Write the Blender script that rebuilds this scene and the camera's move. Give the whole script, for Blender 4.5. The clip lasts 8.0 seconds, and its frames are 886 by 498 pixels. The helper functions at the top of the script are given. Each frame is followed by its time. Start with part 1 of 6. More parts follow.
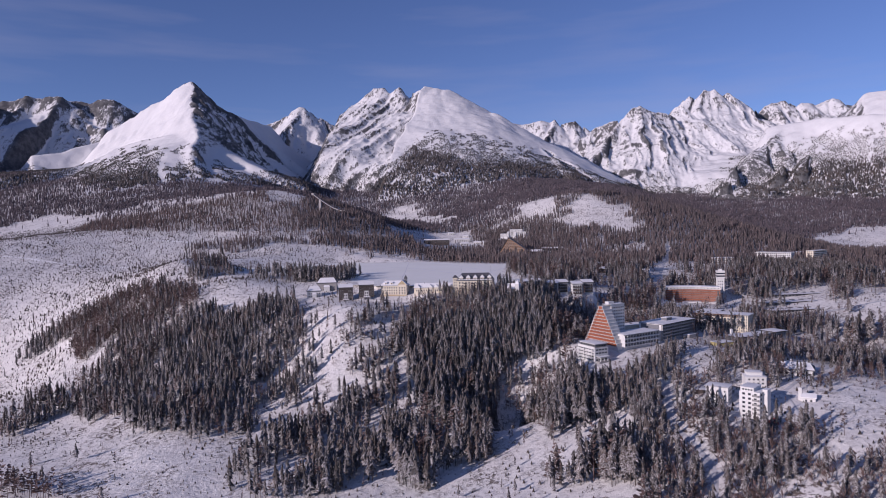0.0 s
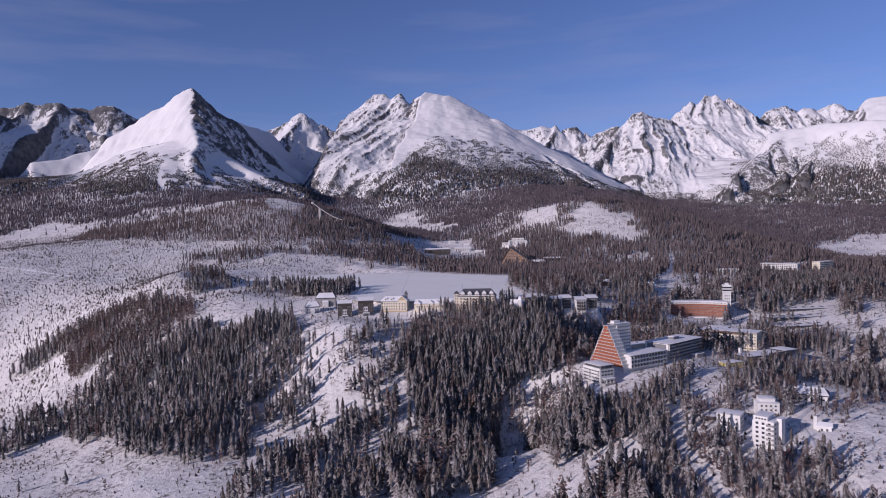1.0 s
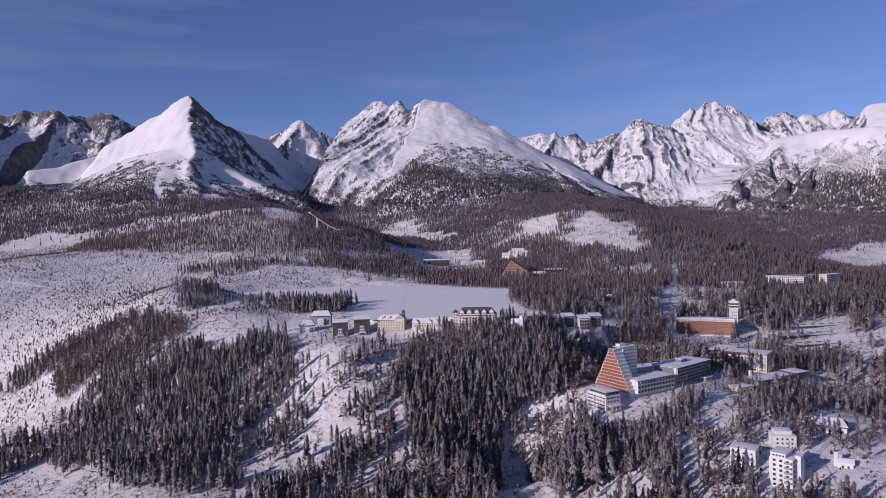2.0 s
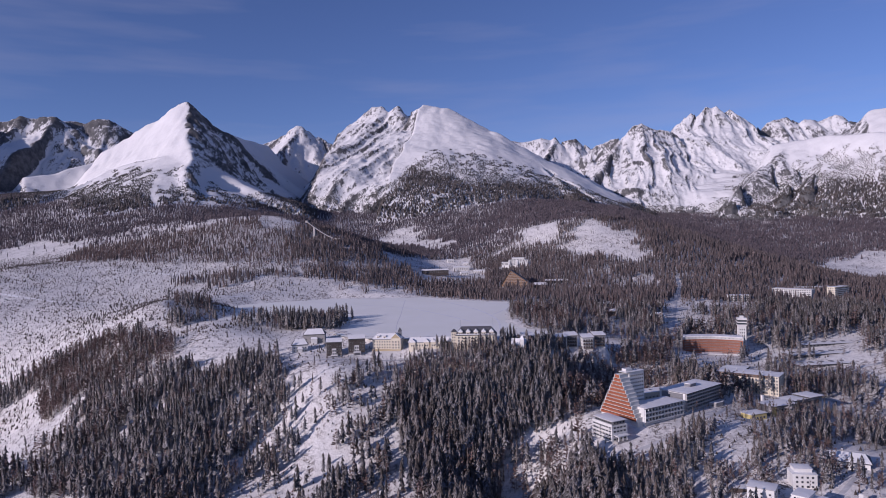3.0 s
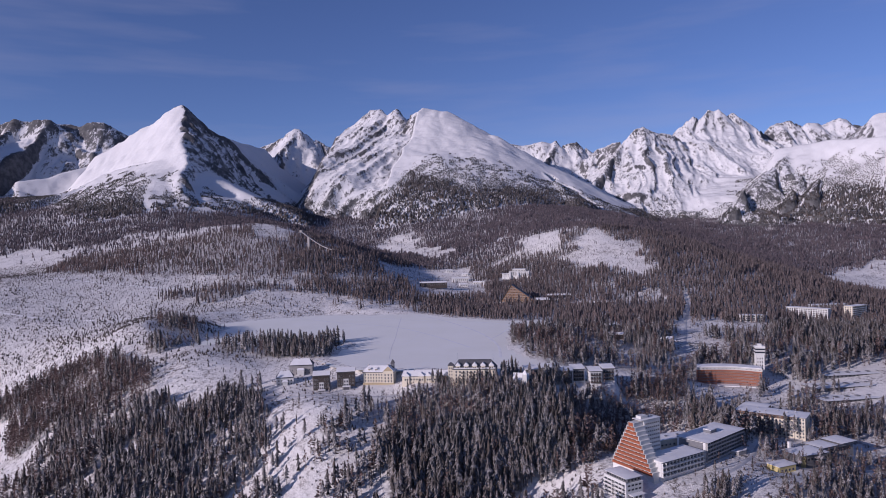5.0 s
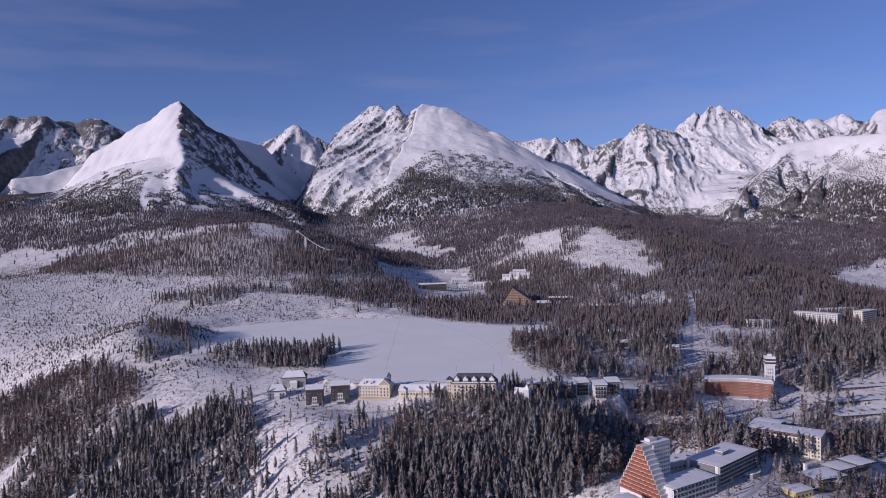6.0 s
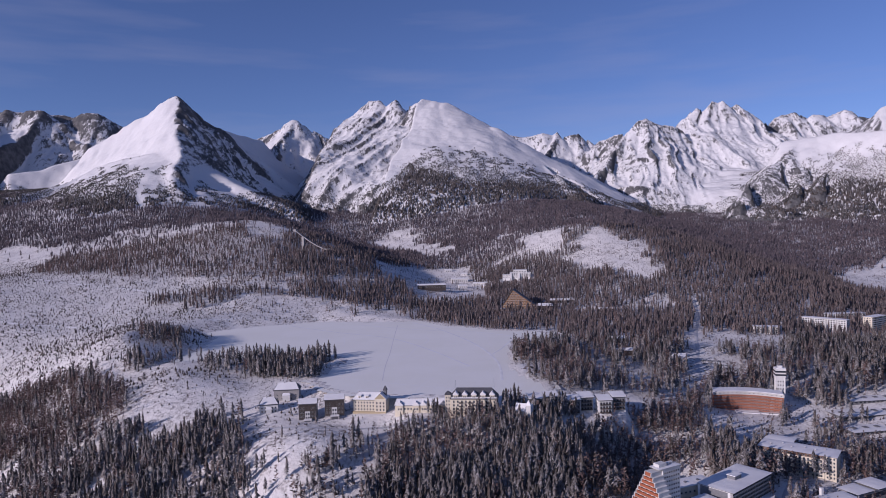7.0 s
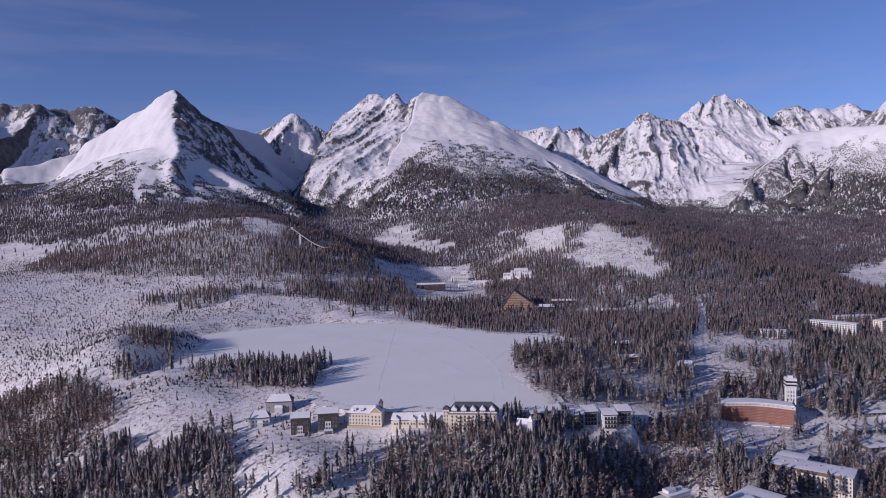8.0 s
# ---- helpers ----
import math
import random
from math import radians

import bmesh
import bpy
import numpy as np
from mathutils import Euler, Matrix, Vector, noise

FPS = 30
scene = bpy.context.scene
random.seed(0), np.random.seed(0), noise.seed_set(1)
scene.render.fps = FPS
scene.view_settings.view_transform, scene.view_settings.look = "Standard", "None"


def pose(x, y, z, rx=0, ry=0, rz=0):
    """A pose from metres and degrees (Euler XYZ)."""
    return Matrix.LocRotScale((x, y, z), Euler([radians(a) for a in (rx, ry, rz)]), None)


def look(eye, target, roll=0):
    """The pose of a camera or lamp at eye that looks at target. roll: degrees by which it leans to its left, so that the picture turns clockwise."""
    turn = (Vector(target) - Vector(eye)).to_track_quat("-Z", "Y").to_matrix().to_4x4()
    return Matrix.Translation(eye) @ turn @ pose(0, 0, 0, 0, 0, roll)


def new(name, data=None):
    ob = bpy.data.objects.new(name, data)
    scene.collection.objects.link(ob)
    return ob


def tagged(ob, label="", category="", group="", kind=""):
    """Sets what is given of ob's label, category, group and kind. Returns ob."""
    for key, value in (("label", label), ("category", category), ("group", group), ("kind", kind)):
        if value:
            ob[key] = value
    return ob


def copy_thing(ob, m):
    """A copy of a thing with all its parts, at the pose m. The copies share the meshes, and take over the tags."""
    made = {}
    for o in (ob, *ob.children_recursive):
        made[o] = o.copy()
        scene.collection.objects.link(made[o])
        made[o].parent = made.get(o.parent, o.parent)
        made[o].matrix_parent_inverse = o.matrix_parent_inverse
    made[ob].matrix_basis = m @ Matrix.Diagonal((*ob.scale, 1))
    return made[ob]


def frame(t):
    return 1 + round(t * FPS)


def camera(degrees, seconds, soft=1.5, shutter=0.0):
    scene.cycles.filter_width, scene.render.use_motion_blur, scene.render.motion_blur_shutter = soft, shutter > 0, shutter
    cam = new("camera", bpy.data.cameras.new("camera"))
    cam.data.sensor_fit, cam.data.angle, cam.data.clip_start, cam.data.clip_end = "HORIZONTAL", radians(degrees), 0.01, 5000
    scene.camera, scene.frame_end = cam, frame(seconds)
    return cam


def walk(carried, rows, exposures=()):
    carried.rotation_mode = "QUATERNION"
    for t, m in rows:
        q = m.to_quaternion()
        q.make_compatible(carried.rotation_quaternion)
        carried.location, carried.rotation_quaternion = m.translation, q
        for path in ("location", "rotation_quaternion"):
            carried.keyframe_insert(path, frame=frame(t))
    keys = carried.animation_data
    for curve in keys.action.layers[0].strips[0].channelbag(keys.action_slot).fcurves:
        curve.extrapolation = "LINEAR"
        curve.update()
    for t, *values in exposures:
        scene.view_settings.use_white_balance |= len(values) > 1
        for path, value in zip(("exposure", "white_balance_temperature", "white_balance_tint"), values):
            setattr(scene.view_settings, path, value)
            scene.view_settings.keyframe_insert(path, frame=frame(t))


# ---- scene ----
cam = camera(67.08, 8.0, 0.9)
PATH = [
    (0, (6.06, -66.04, 71.66), (9.54, 933.33, 36.20), -1.37),
    (0.5, (6.39, -59.79, 77.09), (9.10, 939.65, 43.54), -1.41),
    (1, (6.29, -49.58, 83.45), (8.72, 950.00, 54.43), -1.44),
    (1.5, (6.87, -38.50, 89.47), (9.55, 961.18, 64.46), -1.51),
    (3, (10.23, 1.76, 108.07), (14.13, 1001.65, 93.54), -1.59),
    (3.5, (11.43, 14.96, 114.21), (15.58, 1014.86, 100.68), -1.63),
    (4, (12.39, 29.00, 120.19), (16.70, 1028.92, 108.24), -1.55),
    (4.5, (13.47, 41.62, 125.85), (17.66, 1041.54, 114.06), -1.53),
    (6, (16.88, 82.94, 144.38), (20.73, 1082.72, 123.82), -1.57),
    (6.5, (17.58, 95.76, 150.28), (21.42, 1095.45, 125.81), -1.50),
    (7, (18.46, 109.42, 157.09), (22.19, 1108.98, 127.88), -1.43),
    (7.5, (19.79, 122.89, 162.64), (23.20, 1122.32, 129.06), -1.44),
    (8, (21.13, 135.47, 169.75), (23.65, 1134.65, 129.19), -1.44),
]
walk(cam, [(t, look(eye, aim, roll)) for t, eye, aim, roll in PATH], [(0, -0.33, 6250, 30), (4, -0.38, 6100, 30), (8, -0.42, 6100, 30)])

# ---- daylight: low afternoon sun from the south-west, clear winter sky ----
SUN_UP, SUN_TURN = 17.5, 33.0   # degrees over the horizon; the shadows run along (cos, sin) of the turn
world = bpy.data.worlds.new("world")
scene.world = world
world.use_nodes = True
wn = world.node_tree
sky = wn.nodes.new("ShaderNodeTexSky")
sky.sky_type, sky.sun_disc = "NISHITA", False
sky.sun_elevation, sky.sun_rotation = radians(SUN_UP), radians(270 - SUN_TURN)
sky.altitude, sky.air_density, sky.dust_density, sky.ozone_density = 2200, 1.05, 0.5, 5.5
haze = wn.nodes.new("ShaderNodeMix")   # thin violet winter haze over the whole sky
haze.data_type, haze.blend_type = "RGBA", "MULTIPLY"
haze.inputs[0].default_value, haze.inputs[7].default_value = 1.0, (1.22, 1.05, 1.08, 1.0)
wn.links.new(sky.outputs["Color"], haze.inputs[6])
coord, streak = wn.nodes.new("ShaderNodeTexCoord"), wn.nodes.new("ShaderNodeMapping")   # faint streaks of high cloud
streak.inputs["Scale"].default_value, streak.inputs["Rotation"].default_value = (2.2, 2.2, 17.0), (0.0, 0.16, 0.0)
wisp, thin, cirrus = wn.nodes.new("ShaderNodeTexNoise"), wn.nodes.new("ShaderNodeMapRange"), wn.nodes.new("ShaderNodeMix")
wisp.inputs["Scale"].default_value, wisp.inputs["Detail"].default_value, wisp.inputs["Roughness"].default_value = 1.0, 4.0, 0.55
for key, value in (("From Min", 0.48), ("From Max", 0.75), ("To Min", 0.0), ("To Max", 0.22)):
    thin.inputs[key].default_value = value
cirrus.data_type = "RGBA"
cirrus.inputs[7].default_value = (4.6, 4.7, 5.6, 1.0)
wn.links.new(coord.outputs["Generated"], streak.inputs["Vector"])
wn.links.new(streak.outputs["Vector"], wisp.inputs["Vector"])
wn.links.new(wisp.outputs["Fac"], thin.inputs["Value"])
wn.links.new(thin.outputs["Result"], cirrus.inputs[0])
wn.links.new(haze.outputs[2], cirrus.inputs[6])
wn.links.new(cirrus.outputs[2], wn.nodes["Background"].inputs["Color"])
wn.nodes["Background"].inputs["Strength"].default_value = 0.107
sun = new("sun", bpy.data.lights.new("sun", "SUN"))
sun.data.energy, sun.data.angle, sun.data.color = 4.4, radians(0.5), (1.0, 0.935, 0.865)
sc = Vector((math.cos(radians(SUN_TURN)), math.sin(radians(SUN_TURN)), -math.tan(radians(SUN_UP))))
sun.matrix_world = look((0, 0, 900), tuple(Vector((0, 0, 900)) + sc))


# ---- materials ----
def material(name, rough=0.8, metal=0.0):
    m = bpy.data.materials.new(name)
    m.use_nodes = True
    b = m.node_tree.nodes["Principled BSDF"]
    b.inputs["Roughness"].default_value, b.inputs["Metallic"].default_value = rough, metal
    return m, m.node_tree, b


def node(tree, kind, **values):
    n = tree.nodes.new(kind)
    for key, value in values.items():
        n.inputs[key.replace("_", " ")].default_value = value
    return n


def noise_at(tree, size, detail=4.0, rough=0.6, stretch=(1, 1, 1)):
    """Noise over the place, with features of about size metres."""
    g = tree.nodes.new("ShaderNodeNewGeometry")
    k = node(tree, "ShaderNodeMapping", Scale=tuple(s / size for s in stretch))
    n = node(tree, "ShaderNodeTexNoise", Scale=1.0, Detail=detail, Roughness=rough)
    tree.links.new(g.outputs["Position"], k.inputs["Vector"])
    tree.links.new(k.outputs["Vector"], n.inputs["Vector"])
    return n.outputs["Fac"]


def ramp(tree, fac, low, high, a=0.0, b=1.0):
    r = tree.nodes.new("ShaderNodeMapRange")
    r.interpolation_type = "SMOOTHSTEP"
    for key, value in (("From Min", low), ("From Max", high), ("To Min", a), ("To Max", b)):
        r.inputs[key].default_value = value
    tree.links.new(fac, r.inputs["Value"])
    return r.outputs["Result"]


def mixed(tree, fac, a, b):
    n = tree.nodes.new("ShaderNodeMix")
    n.data_type = "RGBA"
    for value, key in ((fac, 0), (a, 6), (b, 7)):
        if isinstance(value, (tuple, float, int)):
            n.inputs[key].default_value = (*value, 1.0) if isinstance(value, tuple) else value
        else:
            tree.links.new(value, n.inputs[key])
    return n.outputs[2]


def arith(tree, kind, a, b):
    n = tree.nodes.new("ShaderNodeMath")
    n.operation = kind
    for k, v in enumerate((a, b)):
        if isinstance(v, (float, int)):
            n.inputs[k].default_value = v
        else:
            tree.links.new(v, n.inputs[k])
    return n.outputs[0]


def bumped(tree, bsdf, fac, height):
    n = node(tree, "ShaderNodeBump", Strength=1.0, Distance=height)
    tree.links.new(fac, n.inputs["Height"])
    tree.links.new(n.outputs["Normal"], bsdf.inputs["Normal"])


SNOW = (0.83, 0.82, 0.80)


def snow_material():
    """Settled snow with faint drifts."""
    m, t, b = material("snow", 0.7)
    t.links.new(mixed(t, ramp(t, noise_at(t, 9.0), 0.3, 0.7), SNOW, (0.76, 0.75, 0.74)), b.inputs["Base Color"])
    bumped(t, b, noise_at(t, 2.5), 0.25)
    return m


def ground_material():
    """Snow cover with brush, stumps and bare heath showing through in patches."""
    m, t, b = material("snowy_ground", 0.85)
    drift = mixed(t, ramp(t, noise_at(t, 40.0), 0.3, 0.7), (0.85, 0.82, 0.775), (0.76, 0.73, 0.70))
    coarse = ramp(t, noise_at(t, 130.0, 5.0), 0.36, 0.62)
    fine = ramp(t, noise_at(t, 4.5, 8.0, 0.82), 0.475, 0.57)
    patch = ramp(t, noise_at(t, 24.0, 5.0, 0.7, (1.0, 0.55, 1.0)), 0.42, 0.62)
    fine = arith(t, "MULTIPLY", fine, arith(t, "ADD", arith(t, "MULTIPLY", patch, 0.95), 0.18))
    heath = mixed(t, ramp(t, noise_at(t, 3.0), 0.3, 0.7), (0.07, 0.054, 0.045), (0.18, 0.14, 0.115))
    cover = arith(t, "MULTIPLY", fine, arith(t, "ADD", arith(t, "MULTIPLY", coarse, 0.55), 0.55))
    t.links.new(mixed(t, cover, drift, heath), b.inputs["Base Color"])
    bumped(t, b, noise_at(t, 4.0, 5.0, 0.7), 1.2)
    return m


def ice_material():
    """Frozen lake under wind-packed snow with ski and foot tracks."""
    m, t, b = material("lake_snow", 0.6)
    base = mixed(t, ramp(t, noise_at(t, 70.0), 0.35, 0.65), (0.94, 0.92, 0.83), (0.97, 0.95, 0.87))
    g = t.nodes.new("ShaderNodeNewGeometry")
    lines = None
    for turn, scale, dist in ((1.35, 0.0045, 7.0), (0.25, 0.0035, 9.0), (2.2, 0.003, 6.0)):
        k = node(t, "ShaderNodeMapping", Rotation=(0, 0, turn), Scale=(scale, scale, 0))
        w = node(t, "ShaderNodeTexWave", Scale=1.0, Distortion=dist, Detail=1.0)
        w.wave_profile = "SAW"
        t.links.new(g.outputs["Position"], k.inputs["Vector"])
        t.links.new(k.outputs["Vector"], w.inputs["Vector"])
        line = ramp(t, w.outputs["Fac"], 0.985, 1.0)
        lines = line if lines is None else arith(t, "MAXIMUM", lines, line)
    t.links.new(mixed(t, arith(t, "MULTIPLY", lines, 0.55), base, (0.95, 0.94, 0.94)), b.inputs["Base Color"])
    bumped(t, b, noise_at(t, 6.0), 0.15)
    return m


def mountain_material():
    """Wind-blown snow over granite: rock shows on bare ribs in fine streaks."""
    m, t, b = material("snow_and_granite", 0.85)
    bare = t.nodes.new("ShaderNodeAttribute")
    bare.attribute_name = "bare"
    streak = noise_at(t, 22.0, 9.0, 0.86, (1.3, 0.8, 0.5))
    broad = noise_at(t, 190.0, 4.0, 0.6)
    edge = arith(t, "ADD", arith(t, "MULTIPLY", arith(t, "SUBTRACT", streak, 0.5), 4.2), arith(t, "MULTIPLY", arith(t, "SUBTRACT", broad, 0.5), 0.9))
    rock = ramp(t, arith(t, "ADD", edge, bare.outputs["Fac"]), 0.34, 0.48)
    stone = mixed(t, ramp(t, noise_at(t, 30.0, 6.0, 0.7), 0.35, 0.65), (0.06, 0.06, 0.064), (0.155, 0.150, 0.148))
    t.links.new(mixed(t, rock, (0.74, 0.73, 0.72), stone), b.inputs["Base Color"])
    bumped(t, b, noise_at(t, 24.0, 8.0, 0.75), 2.4)
    return m


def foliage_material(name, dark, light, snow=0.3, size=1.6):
    """Needles in clumps, varied from stand to stand, with snow lying on the boughs. Distant stands carry haze in their
    colours.
    """
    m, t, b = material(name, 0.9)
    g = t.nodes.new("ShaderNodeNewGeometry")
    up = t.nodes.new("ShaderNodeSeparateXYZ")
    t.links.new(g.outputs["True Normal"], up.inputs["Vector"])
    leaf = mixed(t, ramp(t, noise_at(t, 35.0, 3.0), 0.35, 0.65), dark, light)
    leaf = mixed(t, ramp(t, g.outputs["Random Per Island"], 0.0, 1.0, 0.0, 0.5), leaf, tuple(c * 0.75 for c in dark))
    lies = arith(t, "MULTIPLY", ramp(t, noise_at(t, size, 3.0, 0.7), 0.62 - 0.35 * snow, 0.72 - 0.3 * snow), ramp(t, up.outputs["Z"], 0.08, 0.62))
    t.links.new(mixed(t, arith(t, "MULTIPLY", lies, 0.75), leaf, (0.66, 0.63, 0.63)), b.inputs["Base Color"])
    return m


def plain_material(name, color, other=None, size=2.0, rough=0.8, metal=0.0, stretch=(1, 1, 1)):
    """Paint, plaster, wood or metal with stains at two scales."""
    m, t, b = material(name, rough, metal)
    other = other or tuple(c * 0.8 for c in color)
    fine = ramp(t, noise_at(t, size, 5.0, 0.65, stretch), 0.3, 0.7)
    wide = ramp(t, noise_at(t, size * 9, 2.0), 0.35, 0.7, 0.0, 0.5)
    t.links.new(mixed(t, wide, mixed(t, fine, color, other), tuple(c * 0.75 for c in other)), b.inputs["Base Color"])
    bumped(t, b, noise_at(t, size * 0.3), 0.03)
    return m


def glass_material():
    m, t, b = material("window_glass", 0.08)
    t.links.new(mixed(t, ramp(t, noise_at(t, 3.0), 0.4, 0.6), (0.02, 0.025, 0.035), (0.05, 0.055, 0.07)), b.inputs["Base Color"])
    return m


M_SNOW, M_GROUND, M_ICE = snow_material(), ground_material(), ice_material()
M_MOUNTAIN = mountain_material()
M_SPRUCE = foliage_material("spruce_needles", (0.032, 0.028, 0.025), (0.108, 0.080, 0.062), 0.51, 0.7)
# far needles paled towards violet: the haze of distance is put into the colour
M_FAR = foliage_material("hazed_far_spruce", (0.090, 0.075, 0.084), (0.160, 0.122, 0.125), 0.22, 3.0)
# same spruce at middle distance, greyed and lightened with painted-in haze
M_MIDWOOD = foliage_material("hazed_lakeside_needles", (0.085, 0.068, 0.066), (0.170, 0.126, 0.114), 0.58, 1.6)
M_SCRUB = foliage_material("dwarf_pine", (0.045, 0.044, 0.035), (0.085, 0.070, 0.054), 0.08, 4.0)
M_HEATH = foliage_material("dry_brush", (0.055, 0.042, 0.035), (0.11, 0.082, 0.066), 0.25, 1.0)
M_LARCH = foliage_material("bare_larch", (0.115, 0.073, 0.063), (0.195, 0.124, 0.104), 0.14)
M_BARK = plain_material("bark", (0.09, 0.065, 0.05), (0.05, 0.04, 0.03), 0.5)
M_WHITE = plain_material("white_plaster", (0.74, 0.73, 0.70), (0.66, 0.65, 0.62), 3.0)
M_CREAM = plain_material("cream_plaster", (0.76, 0.69, 0.55), (0.69, 0.61, 0.47), 3.0)
M_YELLOW = plain_material("yellow_plaster", (0.60, 0.50, 0.22), (0.52, 0.43, 0.19), 3.0)
M_OCHRE = plain_material("ochre_plaster", (0.52, 0.42, 0.26), (0.45, 0.36, 0.22), 3.0)
M_RED = plain_material("brick_red_panel", (0.36, 0.105, 0.045), (0.30, 0.085, 0.04), 2.0)
M_BRICK = plain_material("red_brick", (0.33, 0.11, 0.055), (0.26, 0.085, 0.045), 1.5)
M_WOOD = plain_material("brown_boards", (0.36, 0.19, 0.085), (0.27, 0.14, 0.065), 1.2, 0.75, 0.0, (0.2, 0.2, 1.0))
M_DARKWOOD = plain_material("dark_boards", (0.075, 0.058, 0.05), (0.05, 0.04, 0.036), 1.2, 0.75, 0.0, (1.0, 1.0, 0.2))
M_CONCRETE = plain_material("concrete", (0.38, 0.36, 0.34), (0.30, 0.29, 0.28), 2.5)
M_GREY = plain_material("grey_cladding", (0.20, 0.20, 0.21), (0.16, 0.16, 0.17), 2.0, 0.6)
M_METAL = plain_material("grey_steel", (0.34, 0.34, 0.35), (0.28, 0.28, 0.29), 1.0, 0.45, 0.8)
M_SLATE = plain_material("dark_roofing", (0.10, 0.10, 0.11), (0.07, 0.07, 0.08), 1.5, 0.7)
M_FRAME = plain_material("window_frame_paint", (0.62, 0.60, 0.56), None, 1.0, 0.5)
M_BROWN = plain_material("brown_panels", (0.20, 0.115, 0.075), (0.15, 0.085, 0.06), 2.0)
M_TRACK = plain_material("packed_snow", (0.80, 0.78, 0.76), (0.84, 0.82, 0.80), 3.0)
M_PISTE = plain_material("groomed_snow", (0.95, 0.94, 0.92), (0.93, 0.92, 0.90), 3.0)
M_MACHINE = plain_material("red_paint", (0.45, 0.06, 0.04), (0.36, 0.05, 0.035), 0.8, 0.5)
M_ASPHALT = plain_material("gritted_road", (0.44, 0.43, 0.44), (0.60, 0.60, 0.61), 4.0)
M_GLASS = glass_material()


# ---- relief of the place, as height over the plan ----
def lattice(ix, iy, seed):
    n = (ix.astype(np.int64) * 374761393 + iy.astype(np.int64) * 668265263 + seed * 1274126177) & 0x7FFFFFFF
    n = ((n ^ (n >> 13)) * 1274126177) & 0x7FFFFFFF
    return ((n ^ (n >> 16)) & 0xFFFF) / 65535.0


def value_noise(x, y, seed=0):
    x, y = np.asarray(x, float), np.asarray(y, float)
    ix, iy = np.floor(x), np.floor(y)
    u, v = x - ix, y - iy
    u, v = u * u * u * (u * (u * 6 - 15) + 10), v * v * v * (v * (v * 6 - 15) + 10)
    a, b = lattice(ix, iy, seed), lattice(ix + 1, iy, seed)
    c, d = lattice(ix, iy + 1, seed), lattice(ix + 1, iy + 1, seed)
    return (a * (1 - u) + b * u) * (1 - v) + (c * (1 - u) + d * u) * v


def fbm(x, y, octaves=4, seed=0):
    total, size, norm = 0, 1.0, 0
    for k in range(octaves):
        total = total + size * (value_noise(x * 2**k + 7.3 * k, y * 2**k - 3.1 * k, seed + k) - 0.5)
        norm, size = norm + size, size * 0.5
    return total / norm * 2


def ridged(x, y, octaves=5, seed=0, gain=0.5):
    total, size, norm = 0, 1.0, 0
    for k in range(octaves):
        total = total + size * (1 - np.abs(2 * value_noise(x * 2**k + 5.7 * k, y * 2**k + 9.2 * k, seed + k) - 1)) ** 2
        norm, size = norm + size, size * gain
    return total / norm


def step(a, b, v):
    t = np.clip((v - a) / (b - a), 0, 1)
    return t * t * (3 - 2 * t)


# round swells and hollows of the ground: x, y, radius, height
NEAR_HILLS = [
    (-420, 330, 190, -12), (300, 330, 190, 53), (-650, 500, 150, -28), (100, 500, 150, 9), (250, 500, 150, 32), (550, 500, 150, 43),
    (-390, 640, 130, -38), (130, 640, 130, 14), (390, 640, 130, -15), (-600, 790, 175, -122), (-450, 780, 150, -19), (0, 780, 150, 14),
    (300, 780, 150, -13), (450, 780, 150, -12), (750, 780, 150, -19), (-800, 950, 190, -120), (-420, 950, 190, 33), (-230, 950, 190, -8),
    (720, 950, 190, -16), (-750, 1180, 250, -14), (500, 1180, 250, -8)]
HOLLOWS = [
    (-405, 1040, 60, 9), (-480, 1140, 60, 6), (-360, 905, 30, 5), (62, 510, 40, -34), (92, 562, 38, -14), (-85, 712, 42, -8), (-20, 700, 40, -4), (186, 650, 58, -23), (120, 640, 30, 6), (-108, 645, 60, 26), (-160, 590, 60, -14), (-281, 800, 70, 10), (128, 524, 30, 10), (60, 520, 26, -6), (160, 632, 46, -13), (212, 692, 50, -13)]
FAR_HILLS = [
    (-950, 1450, 300, 40), (-350, 1450, 300, 12), (250, 1450, 300, -1), (550, 1450, 300, 19), (1150, 1450, 300, -39),
    (-510, 1800, 350, 32), (-180, 1800, 350, 45), (150, 1800, 350, -68), (480, 1800, 350, 60), (1140, 1800, 350, -49), (-910, 2200, 430, 32),
    (-490, 2200, 430, 81), (-70, 2200, 430, -36), (350, 2200, 430, 71), (770, 2200, 430, 9), (1190, 2200, 430, -33), (-1480, 2700, 520, 50),
    (-960, 2700, 520, 65), (80, 2700, 520, -49), (600, 2700, 520, 100), (1120, 2700, 520, -53), (-2300, 3300, 600, 144), (-1700, 3300, 600, 105)]
FOOT_HILLS = [(-1100, 3300, 600, 143), (-500, 3300, 600, -30), (100, 3300, 600, 142), (392, 1934, 160, 18), (-386, 2760, 260, -30), (-230, 2480, 220, -30), (-110, 2150, 190, -26), (-30, 1850, 170, -22), (-484, 2039, 190, 16), (-190, 1690, 120, 16)]

